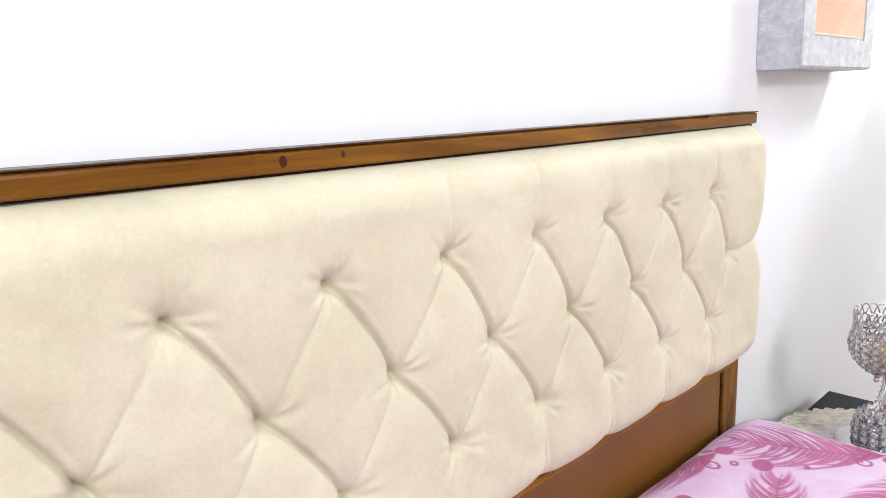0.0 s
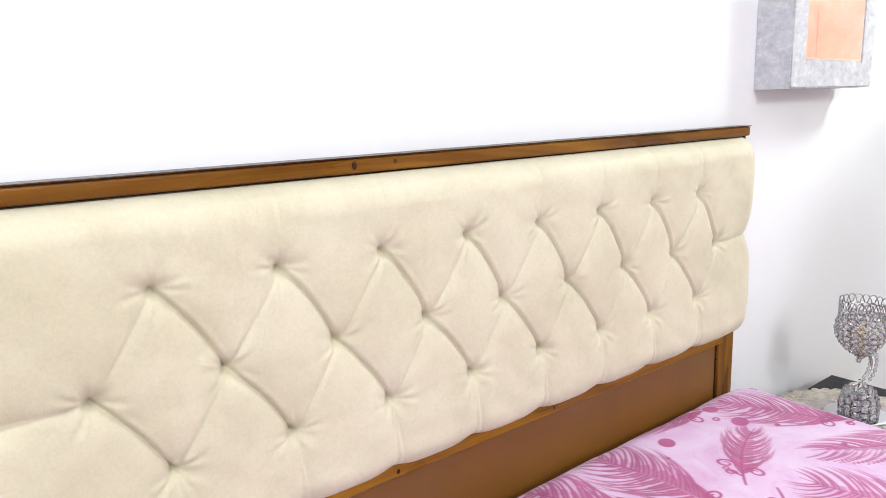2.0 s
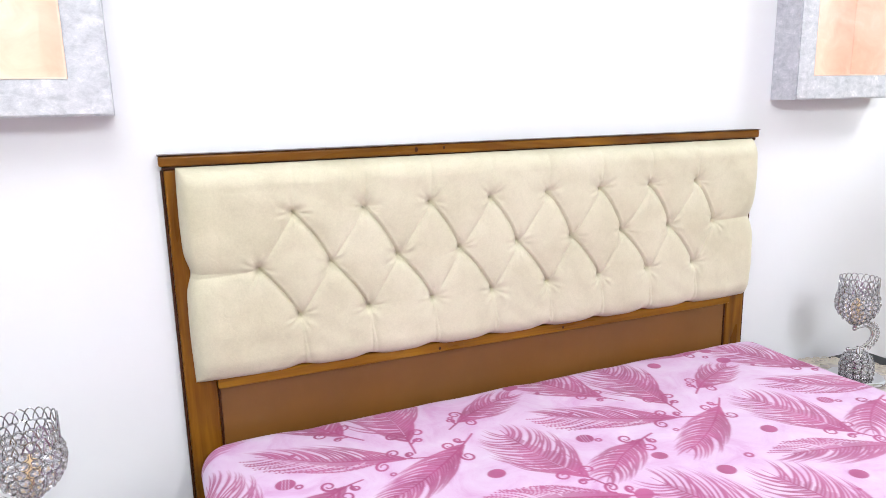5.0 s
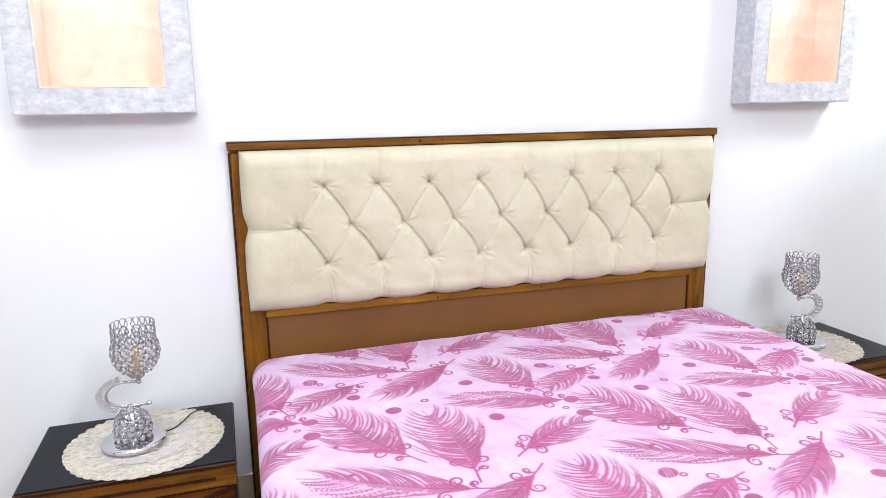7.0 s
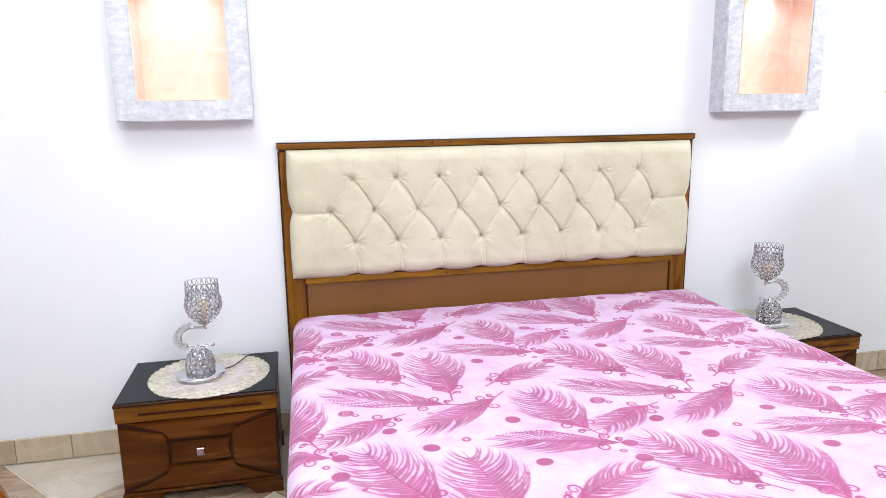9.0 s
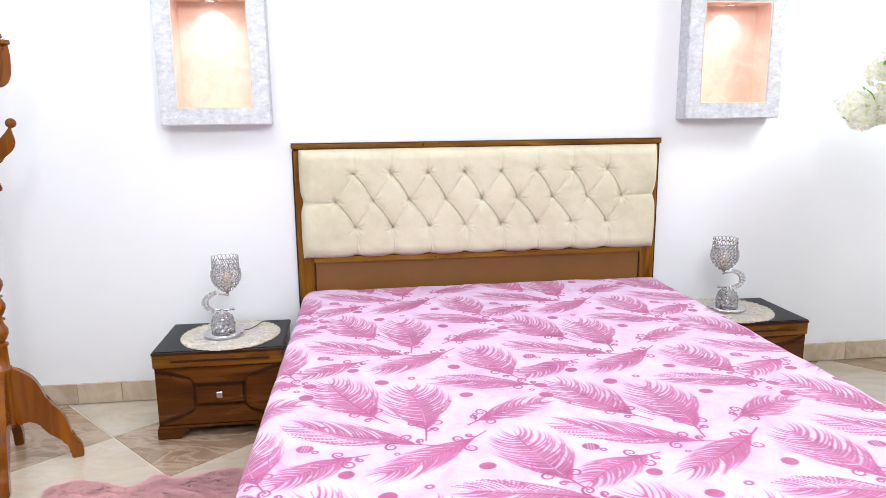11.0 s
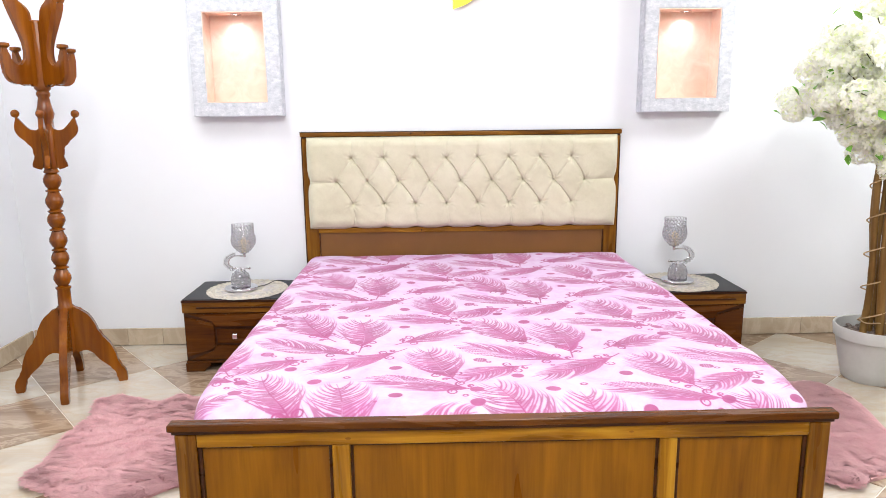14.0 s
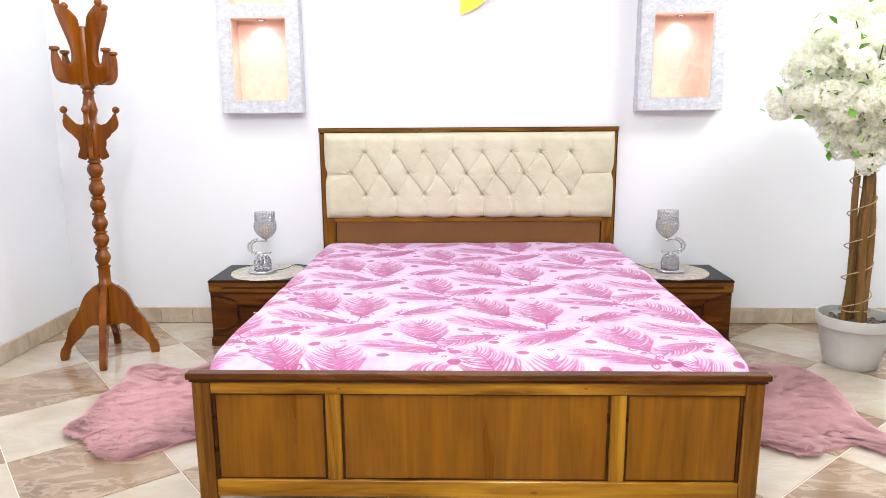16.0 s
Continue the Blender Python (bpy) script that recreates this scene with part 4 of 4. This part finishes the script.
# ---- coat rack ----
def coat_rack(x, y, turn):
    ob = thing("coat_rack", (x, y, 0), "turned orange-brown varnished wooden coat rack on four feet", "coat rack", turn=turn)
    prof = [(0, 0.175), (0.030, 0.18), (0.033, 0.20), (0.033, 0.385), (0.038, 0.395), (0.036, 0.405), (0.030, 0.41), (0.029, 0.485), (0.034, 0.492), (0.034, 0.498)]
    z = 0.50
    for k in range(6):
        h = 0.096 if k % 2 == 0 else 0.086
        prof += [(0.022, z + 0.004), (0.031, z + 0.016), (0.039, z + 0.036), (0.038, z + 0.052), (0.029, z + 0.070), (0.024, z + h - 0.012), (0.033, z + h - 0.007), (0.033, z + h - 0.003)]
        z += h
    prof += [(0.026, 1.055), (0.030, 1.06), (0.030, 1.235), (0.024, 1.245), (0.023, 1.262), (0.034, 1.285), (0.036, 1.31), (0.028, 1.345), (0.023, 1.375), (0.029, 1.385), (0.029, 1.395), (0.024, 1.402), (0.034, 1.412), (0.034, 1.43), (0.029, 1.44), (0.029, 1.70), (0.024, 1.706), (0, 1.708)]
    smooth(part("column", lathe(prof, 28), RACK_WOOD, ob), 50)
    leg = [(0.028, 0.385), (0.060, 0.382), (0.095, 0.355), (0.120, 0.310), (0.140, 0.255), (0.178, 0.205), (0.200, 0.150), (0.213, 0.095), (0.240, 0.055), (0.242, 0.0), (0.205, 0.0), (0.200, 0.035), (0.182, 0.075), (0.150, 0.105), (0.120, 0.135), (0.100, 0.170), (0.070, 0.185), (0.028, 0.185)]
    low = [(0.026, 1.065), (0.070, 1.062), (0.078, 1.075), (0.066, 1.105), (0.064, 1.135), (0.085, 1.170), (0.128, 1.205), (0.142, 1.235), (0.136, 1.268), (0.130, 1.290), (0.122, 1.285), (0.105, 1.265), (0.080, 1.240), (0.055, 1.225), (0.026, 1.225)]
    top = [(0.026, 1.440), (0.045, 1.426), (0.072, 1.432), (0.105, 1.428), (0.134, 1.440), (0.150, 1.475), (0.153, 1.575), (0.133, 1.578), (0.127, 1.545), (0.113, 1.516), (0.090, 1.506), (0.072, 1.526), (0.065, 1.560), (0.070, 1.610), (0.092, 1.680), (0.115, 1.750), (0.124, 1.800), (0.108, 1.800), (0.075, 1.775), (0.045, 1.745), (0.040, 1.690), (0.026, 1.688)]

    def fin(points, a, thick, name):
        c, s = math.cos(a), math.sin(a)
        pts = [(p.x, p.y) for p in spline([(u, v, 0) for u, v in points], 3, True)]
        bm = slab(pts, lambda u, v, w: (u * c - (w - thick / 2) * s, u * s + (w - thick / 2) * c, v), thick, 0.004)
        return smooth(part(name, bm, RACK_WOOD, ob), 40)

    UP = radians(45.5)  # the upper crown is turned an eighth against the lower one
    for k in range(4):
        a = math.pi / 2 * k
        c, s = math.cos(a), math.sin(a)
        cu, su = math.cos(a + UP), math.sin(a + UP)
        fin(leg, a, 0.034, "leg")
        fin([(0.026 + (u - 0.026) * 0.88, v) for u, v in low], a, 0.020, "lower_hook")
        fin([(0.020 + (u - 0.026) * 1.20, v) for u, v in top], a + UP, 0.022, "upper_hook")
        smooth(part("knob", ball((0.120 * c, 0.120 * s, 1.303), 0.0185), RACK_WOOD, ob), 80)
        smooth(part("knob", lathe([(0, -0.012), (0.014, -0.010), (0.024, -0.002), (0.022, 0.010), (0, 0.014)], 18, at=(0.158 * cu, 0.158 * su, 1.588)), RACK_WOOD, ob), 60)
        smooth(part("knob", ball((0.130 * cu, 0.130 * su, 1.812), 0.019), RACK_WOOD, ob), 80)
    return ob


rack = coat_rack(-1.930, -0.60, 18)
rack.matrix_basis = pose(-1.930, -0.60, 0, 0, 0.8, 18)


# ---- blossom tree in a pot ----
def blossom_tree(x, y):
    ob = thing("artificial_tree", (x, y, 0), "artificial cream blossom tree on bamboo stems in a grey pot", "potted tree")
    pot = smooth(part("pot", lathe([(0, 0), (0.114, 0), (0.121, 0.006), (0.133, 0.055), (0.154, 0.155), (0.163, 0.205), (0.165, 0.207), (0.173, 0.211), (0.178, 0.262), (0.175, 0.268), (0.166, 0.266), (0.162, 0.215), (0.152, 0.205), (0, 0.205)], 64, at=(-0.018, 0, 0)), POT, ob, "grey plastic pot"), 40)
    part("soil", lathe([(0.1605, 0.214), (0.11, 0.222), (0.05, 0.226), (0, 0.226)], 32, at=(-0.018, 0, 0)), SOIL, pot, "gravel and soil")
    rng = random.Random(5)
    bm = bmesh.new()
    for i in range(110):
        r, a = 0.150 * math.sqrt(rng.random()), rng.random() * 6.283
        bmesh.ops.create_icosphere(bm, subdivisions=1, radius=0.007 + 0.008 * rng.random(), matrix=Matrix.Translation((r * math.cos(a) - 0.018, r * math.sin(a), 0.226)) @ Matrix.Diagonal((1, 0.8 + 0.5 * rng.random(), 0.7, 1)))
    tagged(part("gravel", bm, SOIL, pot), kind="stuff")
    stems = [((-0.070, 0.00), (-0.075, 0.0), 0.016), ((-0.022, -0.040), (-0.050, -0.035), 0.019), ((0.030, 0.00), (-0.010, 0.005), 0.018), ((-0.02, 0.050), (-0.055, 0.045), 0.016), ((0.012, 0.035), (-0.035, 0.05), 0.013)]
    for k, ((ax, ay), (bx, by), r) in enumerate(stems):
        pts, rad = [], []
        for q in range(29):
            t = q / 28
            z = 0.21 + t * 0.98
            wob = 0.010 * math.sin(t * 7 + k * 2.1)
            pts.append((ax + (bx - ax) * t + wob, ay + (by - ay) * t + 0.008 * math.cos(t * 6 + k), z))
            rad.append(r * (1.05 - 0.22 * t) * (1.10 if q % 6 == 3 else 1.0))
        smooth(part("stem", tube(pts, rad, 10), BAMBOO, ob, "dry bamboo stem"), 50)
    pts = []
    for q in range(150):
        t = q / 149
        a = t * 2 * math.pi * 5.3 + 0.6
        rx, ry = 0.074 - 0.018 * t, 0.058
        pts.append((-0.022 - 0.03 * t + rx * math.cos(a), ry * math.sin(a), 0.235 + t * 0.86))
    part("twine", tube(pts, 0.0032, 5), TWINE, ob, "pale winding vine")
    pts = [(-0.02 + 0.068 * math.cos(a), 0.055 * math.sin(a), 0.29 + 0.004 * math.sin(3 * a)) for a in (2 * math.pi * k / 24 for k in range(24))]
    part("twine", tube(pts, 0.0032, 5, None, True), TWINE, ob)

    def cluster(seed, R):
        """A full blossom: florets of five cupped petals over a flattened dome."""
        g = random.Random(seed)
        verts, faces = [], []
        for i in range(84):
            u, v = 1 - 1.8 * (i + 0.5) / 84, i * 2.39996 + 0.5 * g.random()
            n = Vector((math.sqrt(1 - u * u) * math.cos(v), math.sqrt(1 - u * u) * math.sin(v), u))
            n = (n + 0.45 * Vector((g.random() - 0.5, g.random() - 0.5, g.random() - 0.5))).normalized()
            t = n.orthogonal().normalized()
            c = n * R * (0.78 + 0.30 * g.random())
            c.z *= 0.72
            size = 0.012 + 0.007 * g.random()
            start = g.random() * 6.283
            for p in range(5):
                d = Matrix.Rotation(start + p * 1.2566 + 0.3 * g.random(), 3, n) @ t
                b = n.cross(d)
                s = size * (0.8 + 0.4 * g.random())
                cup = 0.25 + 0.5 * g.random()
                k = len(verts)
                verts += [c, c + d * s * 0.55 + b * s * 0.42 + n * s * 0.18 * cup, c + d * s + b * s * 0.30 + n * s * cup * 0.9,
                          c + d * s * 1.02 - b * s * 0.28 + n * s * cup * 0.6, c + d * s * 0.55 - b * s * 0.42 + n * s * 0.3 * cup]
                faces += [(k, k + 1, k + 2), (k, k + 2, k + 3), (k, k + 3, k + 4)]
        return [tuple(v) for v in verts], faces

    kinds = []
    for k in range(5):
        me = bpy.data.meshes.new("blossom")
        pv, pf = cluster(40 + k, 0.060 + 0.008 * (k % 3))
        me.from_pydata(pv, [], pf)
        me.materials.append(PETAL)
        kinds.append(me)
    centre, spots = Vector((-0.01, 0.0, 1.345)), []
    tries = 0
    while len(spots) < 120 and tries < 6000:
        tries += 1
        u, v = 2 * rng.random() - 1, rng.random() * 6.283
        n = Vector((math.sqrt(1 - u * u) * math.cos(v), math.sqrt(1 - u * u) * math.sin(v), u))
        f = 0.42 + 0.58 * rng.random() ** 0.6
        lump = 1 + 0.16 * math.sin(3 * v + 1.2) * math.cos(2.4 * u)
        slim = 1 - 0.55 * max(0, u) - 0.45 * max(0, -u)
        p = centre + Vector((n.x * 0.50 * lump * slim, n.y * 0.45 * lump * slim, n.z * (0.56 if u > 0 else 0.24))) * f
        if math.hypot(p.x, p.y) < 0.17 and 1.2 < p.z < 1.52:
            continue
        if p.y > 0.5 or any((p - q).length < 0.092 for q in spots):
            continue
        spots.append(p)
    spots += [Vector((-0.10, -0.07, 1.09)), Vector((-0.07, -0.09, 1.04)), Vector((-0.14, -0.05, 1.15)), Vector((0.08, -0.06, 1.12)), Vector((-0.13, 0.05, 1.10))]
    bm = bmesh.new()
    for k, p in enumerate(spots):
        b = new("blossom", kinds[k % 5])
        b.parent = ob
        b.matrix_basis = Matrix.Translation(p) @ Euler((rng.random() * 0.8, rng.random() * 0.8, rng.random() * 6.283)).to_matrix().to_4x4() @ Matrix.Diagonal((1.05, 1.05, 1.0, 1))
        root = Vector((-0.03 + 0.03 * math.cos(k), 0.03 * math.sin(k), 1.12 + 0.10 * rng.random()))
        mid = (root + p) / 2 + Vector((0, 0, 0.05))
        tube(spline([root, mid, p], 4), [0.0045 - 0.0003 * q for q in range(9)], 5, bm)
    for k in range(5):
        tube([(-0.04 + 0.025 * k, 0.01 * (k % 3), 1.16), (-0.07 + 0.04 * k, 0.02 * (k % 2), 1.5 + 0.03 * k)], [0.008, 0.004], 6, bm)
    tagged(part("branchwork", bm, TWIG, ob, "thin dark branches"), kind="stuff")
    outline = [(0, 0), (0.014, 0.010), (0.030, 0.016), (0.050, 0.009), (0.064, 0)]
    v = [(a, b, 0.010 * math.sin(a * 40)) for a, b in outline] + [(a, -b, 0.010 * math.sin(a * 40)) for a, b in outline[1:-1]] + [(a, 0, 0.010 * math.sin(a * 40) - 0.003) for a, b in outline[1:-1]]
    leaf = bpy.data.meshes.new("leaf")
    leaf.from_pydata(v, [], [(0, 8, 1), (0, 5, 8), (1, 8, 9, 2), (8, 5, 6, 9), (2, 9, 10, 3), (9, 6, 7, 10), (3, 10, 4), (10, 7, 4)])
    leaf.materials.append(LEAF)
    for k in range(90):
        p = spots[(k * 7) % len(spots)]
        n = ((p - centre).normalized() + Vector((1.2 * rng.random() - 0.6, -0.9 * rng.random(), 1.2 * rng.random() - 0.6))).normalized()
        l = new("leaf", leaf)
        l.parent = ob
        l.matrix_basis = Matrix.Translation(p + n * 0.080) @ Euler((rng.random() * 2 - 1, rng.random() * 2 - 1, rng.random() * 6.283)).to_matrix().to_4x4()
    return ob


blossom_tree(1.968, -0.69)


# ---- fur rugs ----
def fur_rug(outline, label, seed, long):
    ob = thing("fur_rug", (outline[0][0], outline[0][1], 0.001), label, "rug", "pink fur rugs")
    ox, oy = outline[0]
    edge = [(p.x - ox, p.y - oy) for p in spline([(a, b, 0) for a, b in outline], 8, True)]
    part("backing", slab(edge, lambda u, v, w: (u, v, w), 0.012), FUR, ob)
    g = np.random.default_rng(seed)
    E = np.array(edge)
    lo, hi = E.min(0), E.max(0)
    want = 70000
    P = lo + (hi - lo) * g.random((want, 2))
    inside = np.zeros(want, bool)
    dist = np.full(want, 9.0)
    for (ax, ay), (bx, by) in zip(E, np.roll(E, -1, 0)):
        cross = ((ay > P[:, 1]) != (by > P[:, 1])) & (P[:, 0] < (bx - ax) * (P[:, 1] - ay) / (by - ay + 1e-12) + ax)
        inside ^= cross
        t = np.clip(((P[:, 0] - ax) * (bx - ax) + (P[:, 1] - ay) * (by - ay)) / ((bx - ax) ** 2 + (by - ay) ** 2 + 1e-12), 0, 1)
        dist = np.minimum(dist, np.hypot(P[:, 0] - ax - t * (bx - ax), P[:, 1] - ay - t * (by - ay)))
    P, dist = P[inside], dist[inside]
    n = len(P)
    flow = 3.6 + 0.8 * np.sin(P[:, 0] * 7 + seed) + 0.7 * np.cos(P[:, 1] * 6 + 2 * np.sin(P[:, 0] * 5)) + 0.5 * np.sin(P[:, 0] * 61 + 5 * np.sin(P[:, 1] * 43)) + g.normal(0, 0.22, n)
    part_line = np.sin(P[:, 0] * 14 + 5 * np.sin(P[:, 1] * 7)) * np.sin(P[:, 1] * 17 + 3 * np.sin(P[:, 0] * 9))
    streak = np.sin(P[:, 0] * 31 + 7 * np.sin(P[:, 1] * 13)) * np.sin(P[:, 1] * 47 + 5 * np.sin(P[:, 0] * 11))
    h = (0.021 + 0.007 * part_line + 0.006 * streak) * (0.8 + 0.3 * g.random(n)) * np.clip(0.45 + dist / 0.06, 0, 1)
    lean = long * (0.7 + 0.5 * g.random(n))
    dx, dy = np.cos(flow) * lean, np.sin(flow) * lean
    w = 0.0016 + 0.0010 * g.random(n)
    sx, sy = -np.sin(flow) * w, np.cos(flow) * w
    z0 = np.full(n, 0.006)
    A = np.stack([P[:, 0] - sx, P[:, 1] - sy, z0], -1)
    B = np.stack([P[:, 0] + sx, P[:, 1] + sy, z0], -1)
    C = np.stack([P[:, 0] + 0.45 * dx + sx, P[:, 1] + 0.45 * dy + sy, 0.010 + h * 0.72], -1)
    D = np.stack([P[:, 0] + 0.45 * dx - sx, P[:, 1] + 0.45 * dy - sy, 0.010 + h * 0.72], -1)
    T = np.stack([P[:, 0] + dx, P[:, 1] + dy, 0.010 + h * 0.85], -1)
    co = np.stack([A, B, C, D, T], 1).reshape(-1, 3)
    faces = []
    for k in range(n):
        q = 5 * k
        faces += [(q, q + 1, q + 2, q + 3), (q + 3, q + 2, q + 4)]
    me = bpy.data.meshes.new("fur")
    me.from_pydata(co.tolist(), [], faces)
    me.materials.append(FUR)
    pile = new("fur", me)
    pile.parent = ob
    tagged(pile, "long dusty pink pile", kind="stuff")
    return ob


fur_rug([(-1.66, -1.49), (-1.61, -1.56), (-1.51, -1.61), (-1.41, -1.725), (-1.30, -1.74), (-1.21, -1.68), (-1.10, -1.575), (-0.95, -1.50), (-0.92, -1.30), (-0.90, -1.02), (-0.95, -0.82), (-1.08, -0.75),
         (-1.25, -0.79), (-1.35, -0.765), (-1.41, -0.845), (-1.57, -0.775), (-1.69, -0.79), (-1.70, -0.85), (-1.65, -1.01), (-1.665, -1.18), (-1.64, -1.36)], "short plush dusty pink faux fur rug on the floor tiles", 3, 0.030)
fur_rug([(1.13, -1.585), (1.25, -1.66), (1.39, -1.625), (1.50, -1.59), (1.60, -1.68), (1.71, -1.69), (1.75, -1.60), (1.66, -1.50), (1.64, -1.36), (1.67, -1.20), (1.70, -1.06), (1.71, -0.90), (1.66, -0.78), (1.55, -0.77),
         (1.44, -0.75), (1.20, -0.80), (1.04, -0.78), (0.95, -0.90), (0.93, -1.15), (0.92, -1.45), (0.98, -1.55)], "long-haired dusty pink faux fur rug beside the bed", 8, 0.052)


# ---- gilded ornament on the wall over the bed ----
def wall_ornament():
    ob = thing("wall_ornament", (0.0, 0, 1.817), "gilded curved leaf wall ornament above the headboard", "wall ornament")
    left = [(p.x, p.y) for p in spline([(-0.042, 0.0, 0), (0.02, 0.022, 0), (0.08, 0.060, 0), (0.14, 0.13, 0), (0.17, 0.22, 0), (0.13, 0.30, 0), (0.05, 0.36, 0), (-0.042, 0.38, 0)], 5)]
    part("gilded_leaf", slab(left, lambda u, v, w: (u, -0.045 - w - 0.10 * (u + 0.04) ** 2, v), 0.006, 0.002), GOLD, ob)
    pts = spline([(0.17, -0.045, 0.25), (0.24, -0.05, 0.14), (0.31, -0.05, 0.088), (0.40, -0.05, 0.12)], 6)
    part("curved_stem", tube(pts, 0.004, 6), CHROME, ob)
    part("wall_pin", box(-0.03, 0.10, -0.044, -0.001, 0.18, 0.20, 0.002), CHROME, ob)
    return ob


wall_ornament()


# ---- floor and skirting, piece by piece ----
floor = thing("floor", (0, 0, 0), "polished marble floor tiles laid diagonally in a checker", "floor", kind="structure")
part("floor_bed", box(WEST - 0.2, EAST + 0.2, SOUTH - 0.2, 0.25, -0.12, -0.0025), GROUT, floor)
TILE, ANGLE, ORIGIN = 0.488, radians(40.3), (-2.005, -0.702)


def clip(poly, axis, limit, sign):
    out = []
    for p, q in zip(poly, poly[1:] + poly[:1]):
        a, b = sign * (p[axis] - limit), sign * (q[axis] - limit)
        if a <= 0:
            out.append(p)
        if a * b < 0:
            t = a / (a - b)
            out.append((p[0] + t * (q[0] - p[0]), p[1] + t * (q[1] - p[1])))
    return out


e1, e2 = (math.cos(ANGLE), math.sin(ANGLE)), (-math.sin(ANGLE), math.cos(ANGLE))
tile_meshes = {}
for i in range(-14, 18):
    for j in range(-18, 14):
        cx = ORIGIN[0] + TILE * ((i + 0.5) * e1[0] + (j + 0.5) * e2[0])
        cy = ORIGIN[1] + TILE * ((i + 0.5) * e1[1] + (j + 0.5) * e2[1])
        if not (WEST - 0.4 < cx < EAST + 0.4 and SOUTH - 0.4 < cy < 0.4):
            continue
        g = TILE / 2 - 0.0019
        poly = [(u * e1[0] + v * e2[0], u * e1[1] + v * e2[1]) for u, v in ((-g, -g), (g, -g), (g, g), (-g, g))]
        for axis, limit, sign in ((0, WEST - cx, -1), (0, EAST - cx, 1), (1, SOUTH - cy, -1), (1, 0 - cy, 1)):
            poly = clip(poly, axis, limit, sign) if poly else poly
        if len(poly) < 3:
            continue
        area = abs(sum(p[0] * q[1] - q[0] * p[1] for p, q in zip(poly, poly[1:] + poly[:1]))) / 2
        if area < 0.0004:
            continue
        whole = area > (2 * g) ** 2 - 1e-6
        dark = (i + j) % 2 == 0
        key = (whole, dark) if whole else (i, j)
        if key not in tile_meshes:
            ob = part("floor_tile", slab(poly, lambda u, v, w: (u, v, -0.010 + w), 0.010, 0.0012 if whole else 0.0), BROWN_TILE if dark else CREAM_TILE, floor)
            tile_meshes[key] = ob.data
        else:
            ob = new("floor_tile", tile_meshes[key])
            ob.parent = floor
        ob.location = (cx, cy, 0)

skirting = thing("baseboard", (0, 0, 0), "beige marble skirting tiles along the bedroom walls", "baseboard", kind="structure")
joints = [WEST + 0.013, -1.908, -1.710, -1.222, -0.734, -0.246, 0.242, 0.730, 1.218, 1.485, 1.973, 2.461, EAST - 0.013]
for a, b in zip(joints, joints[1:]):
    part("skirting_tile", box(a + 0.0012, b - 0.0012, -0.012, -0.0005, 0.003, 0.100, 0.0015, 1), SKIRT_TILE, skirting)
for side in (WEST, EAST):
    y = -0.0135
    while y > SOUTH + 0.05:
        y2 = max(y - 0.49, SOUTH + 0.001)
        x0, x1 = (side + 0.0005, side + 0.012) if side == WEST else (side - 0.012, side - 0.0005)
        part("skirting_tile", box(x0, x1, y2 + 0.0012, y - 0.0012, 0.003, 0.100, 0.0015, 1), SKIRT_TILE, skirting)
        y = y2
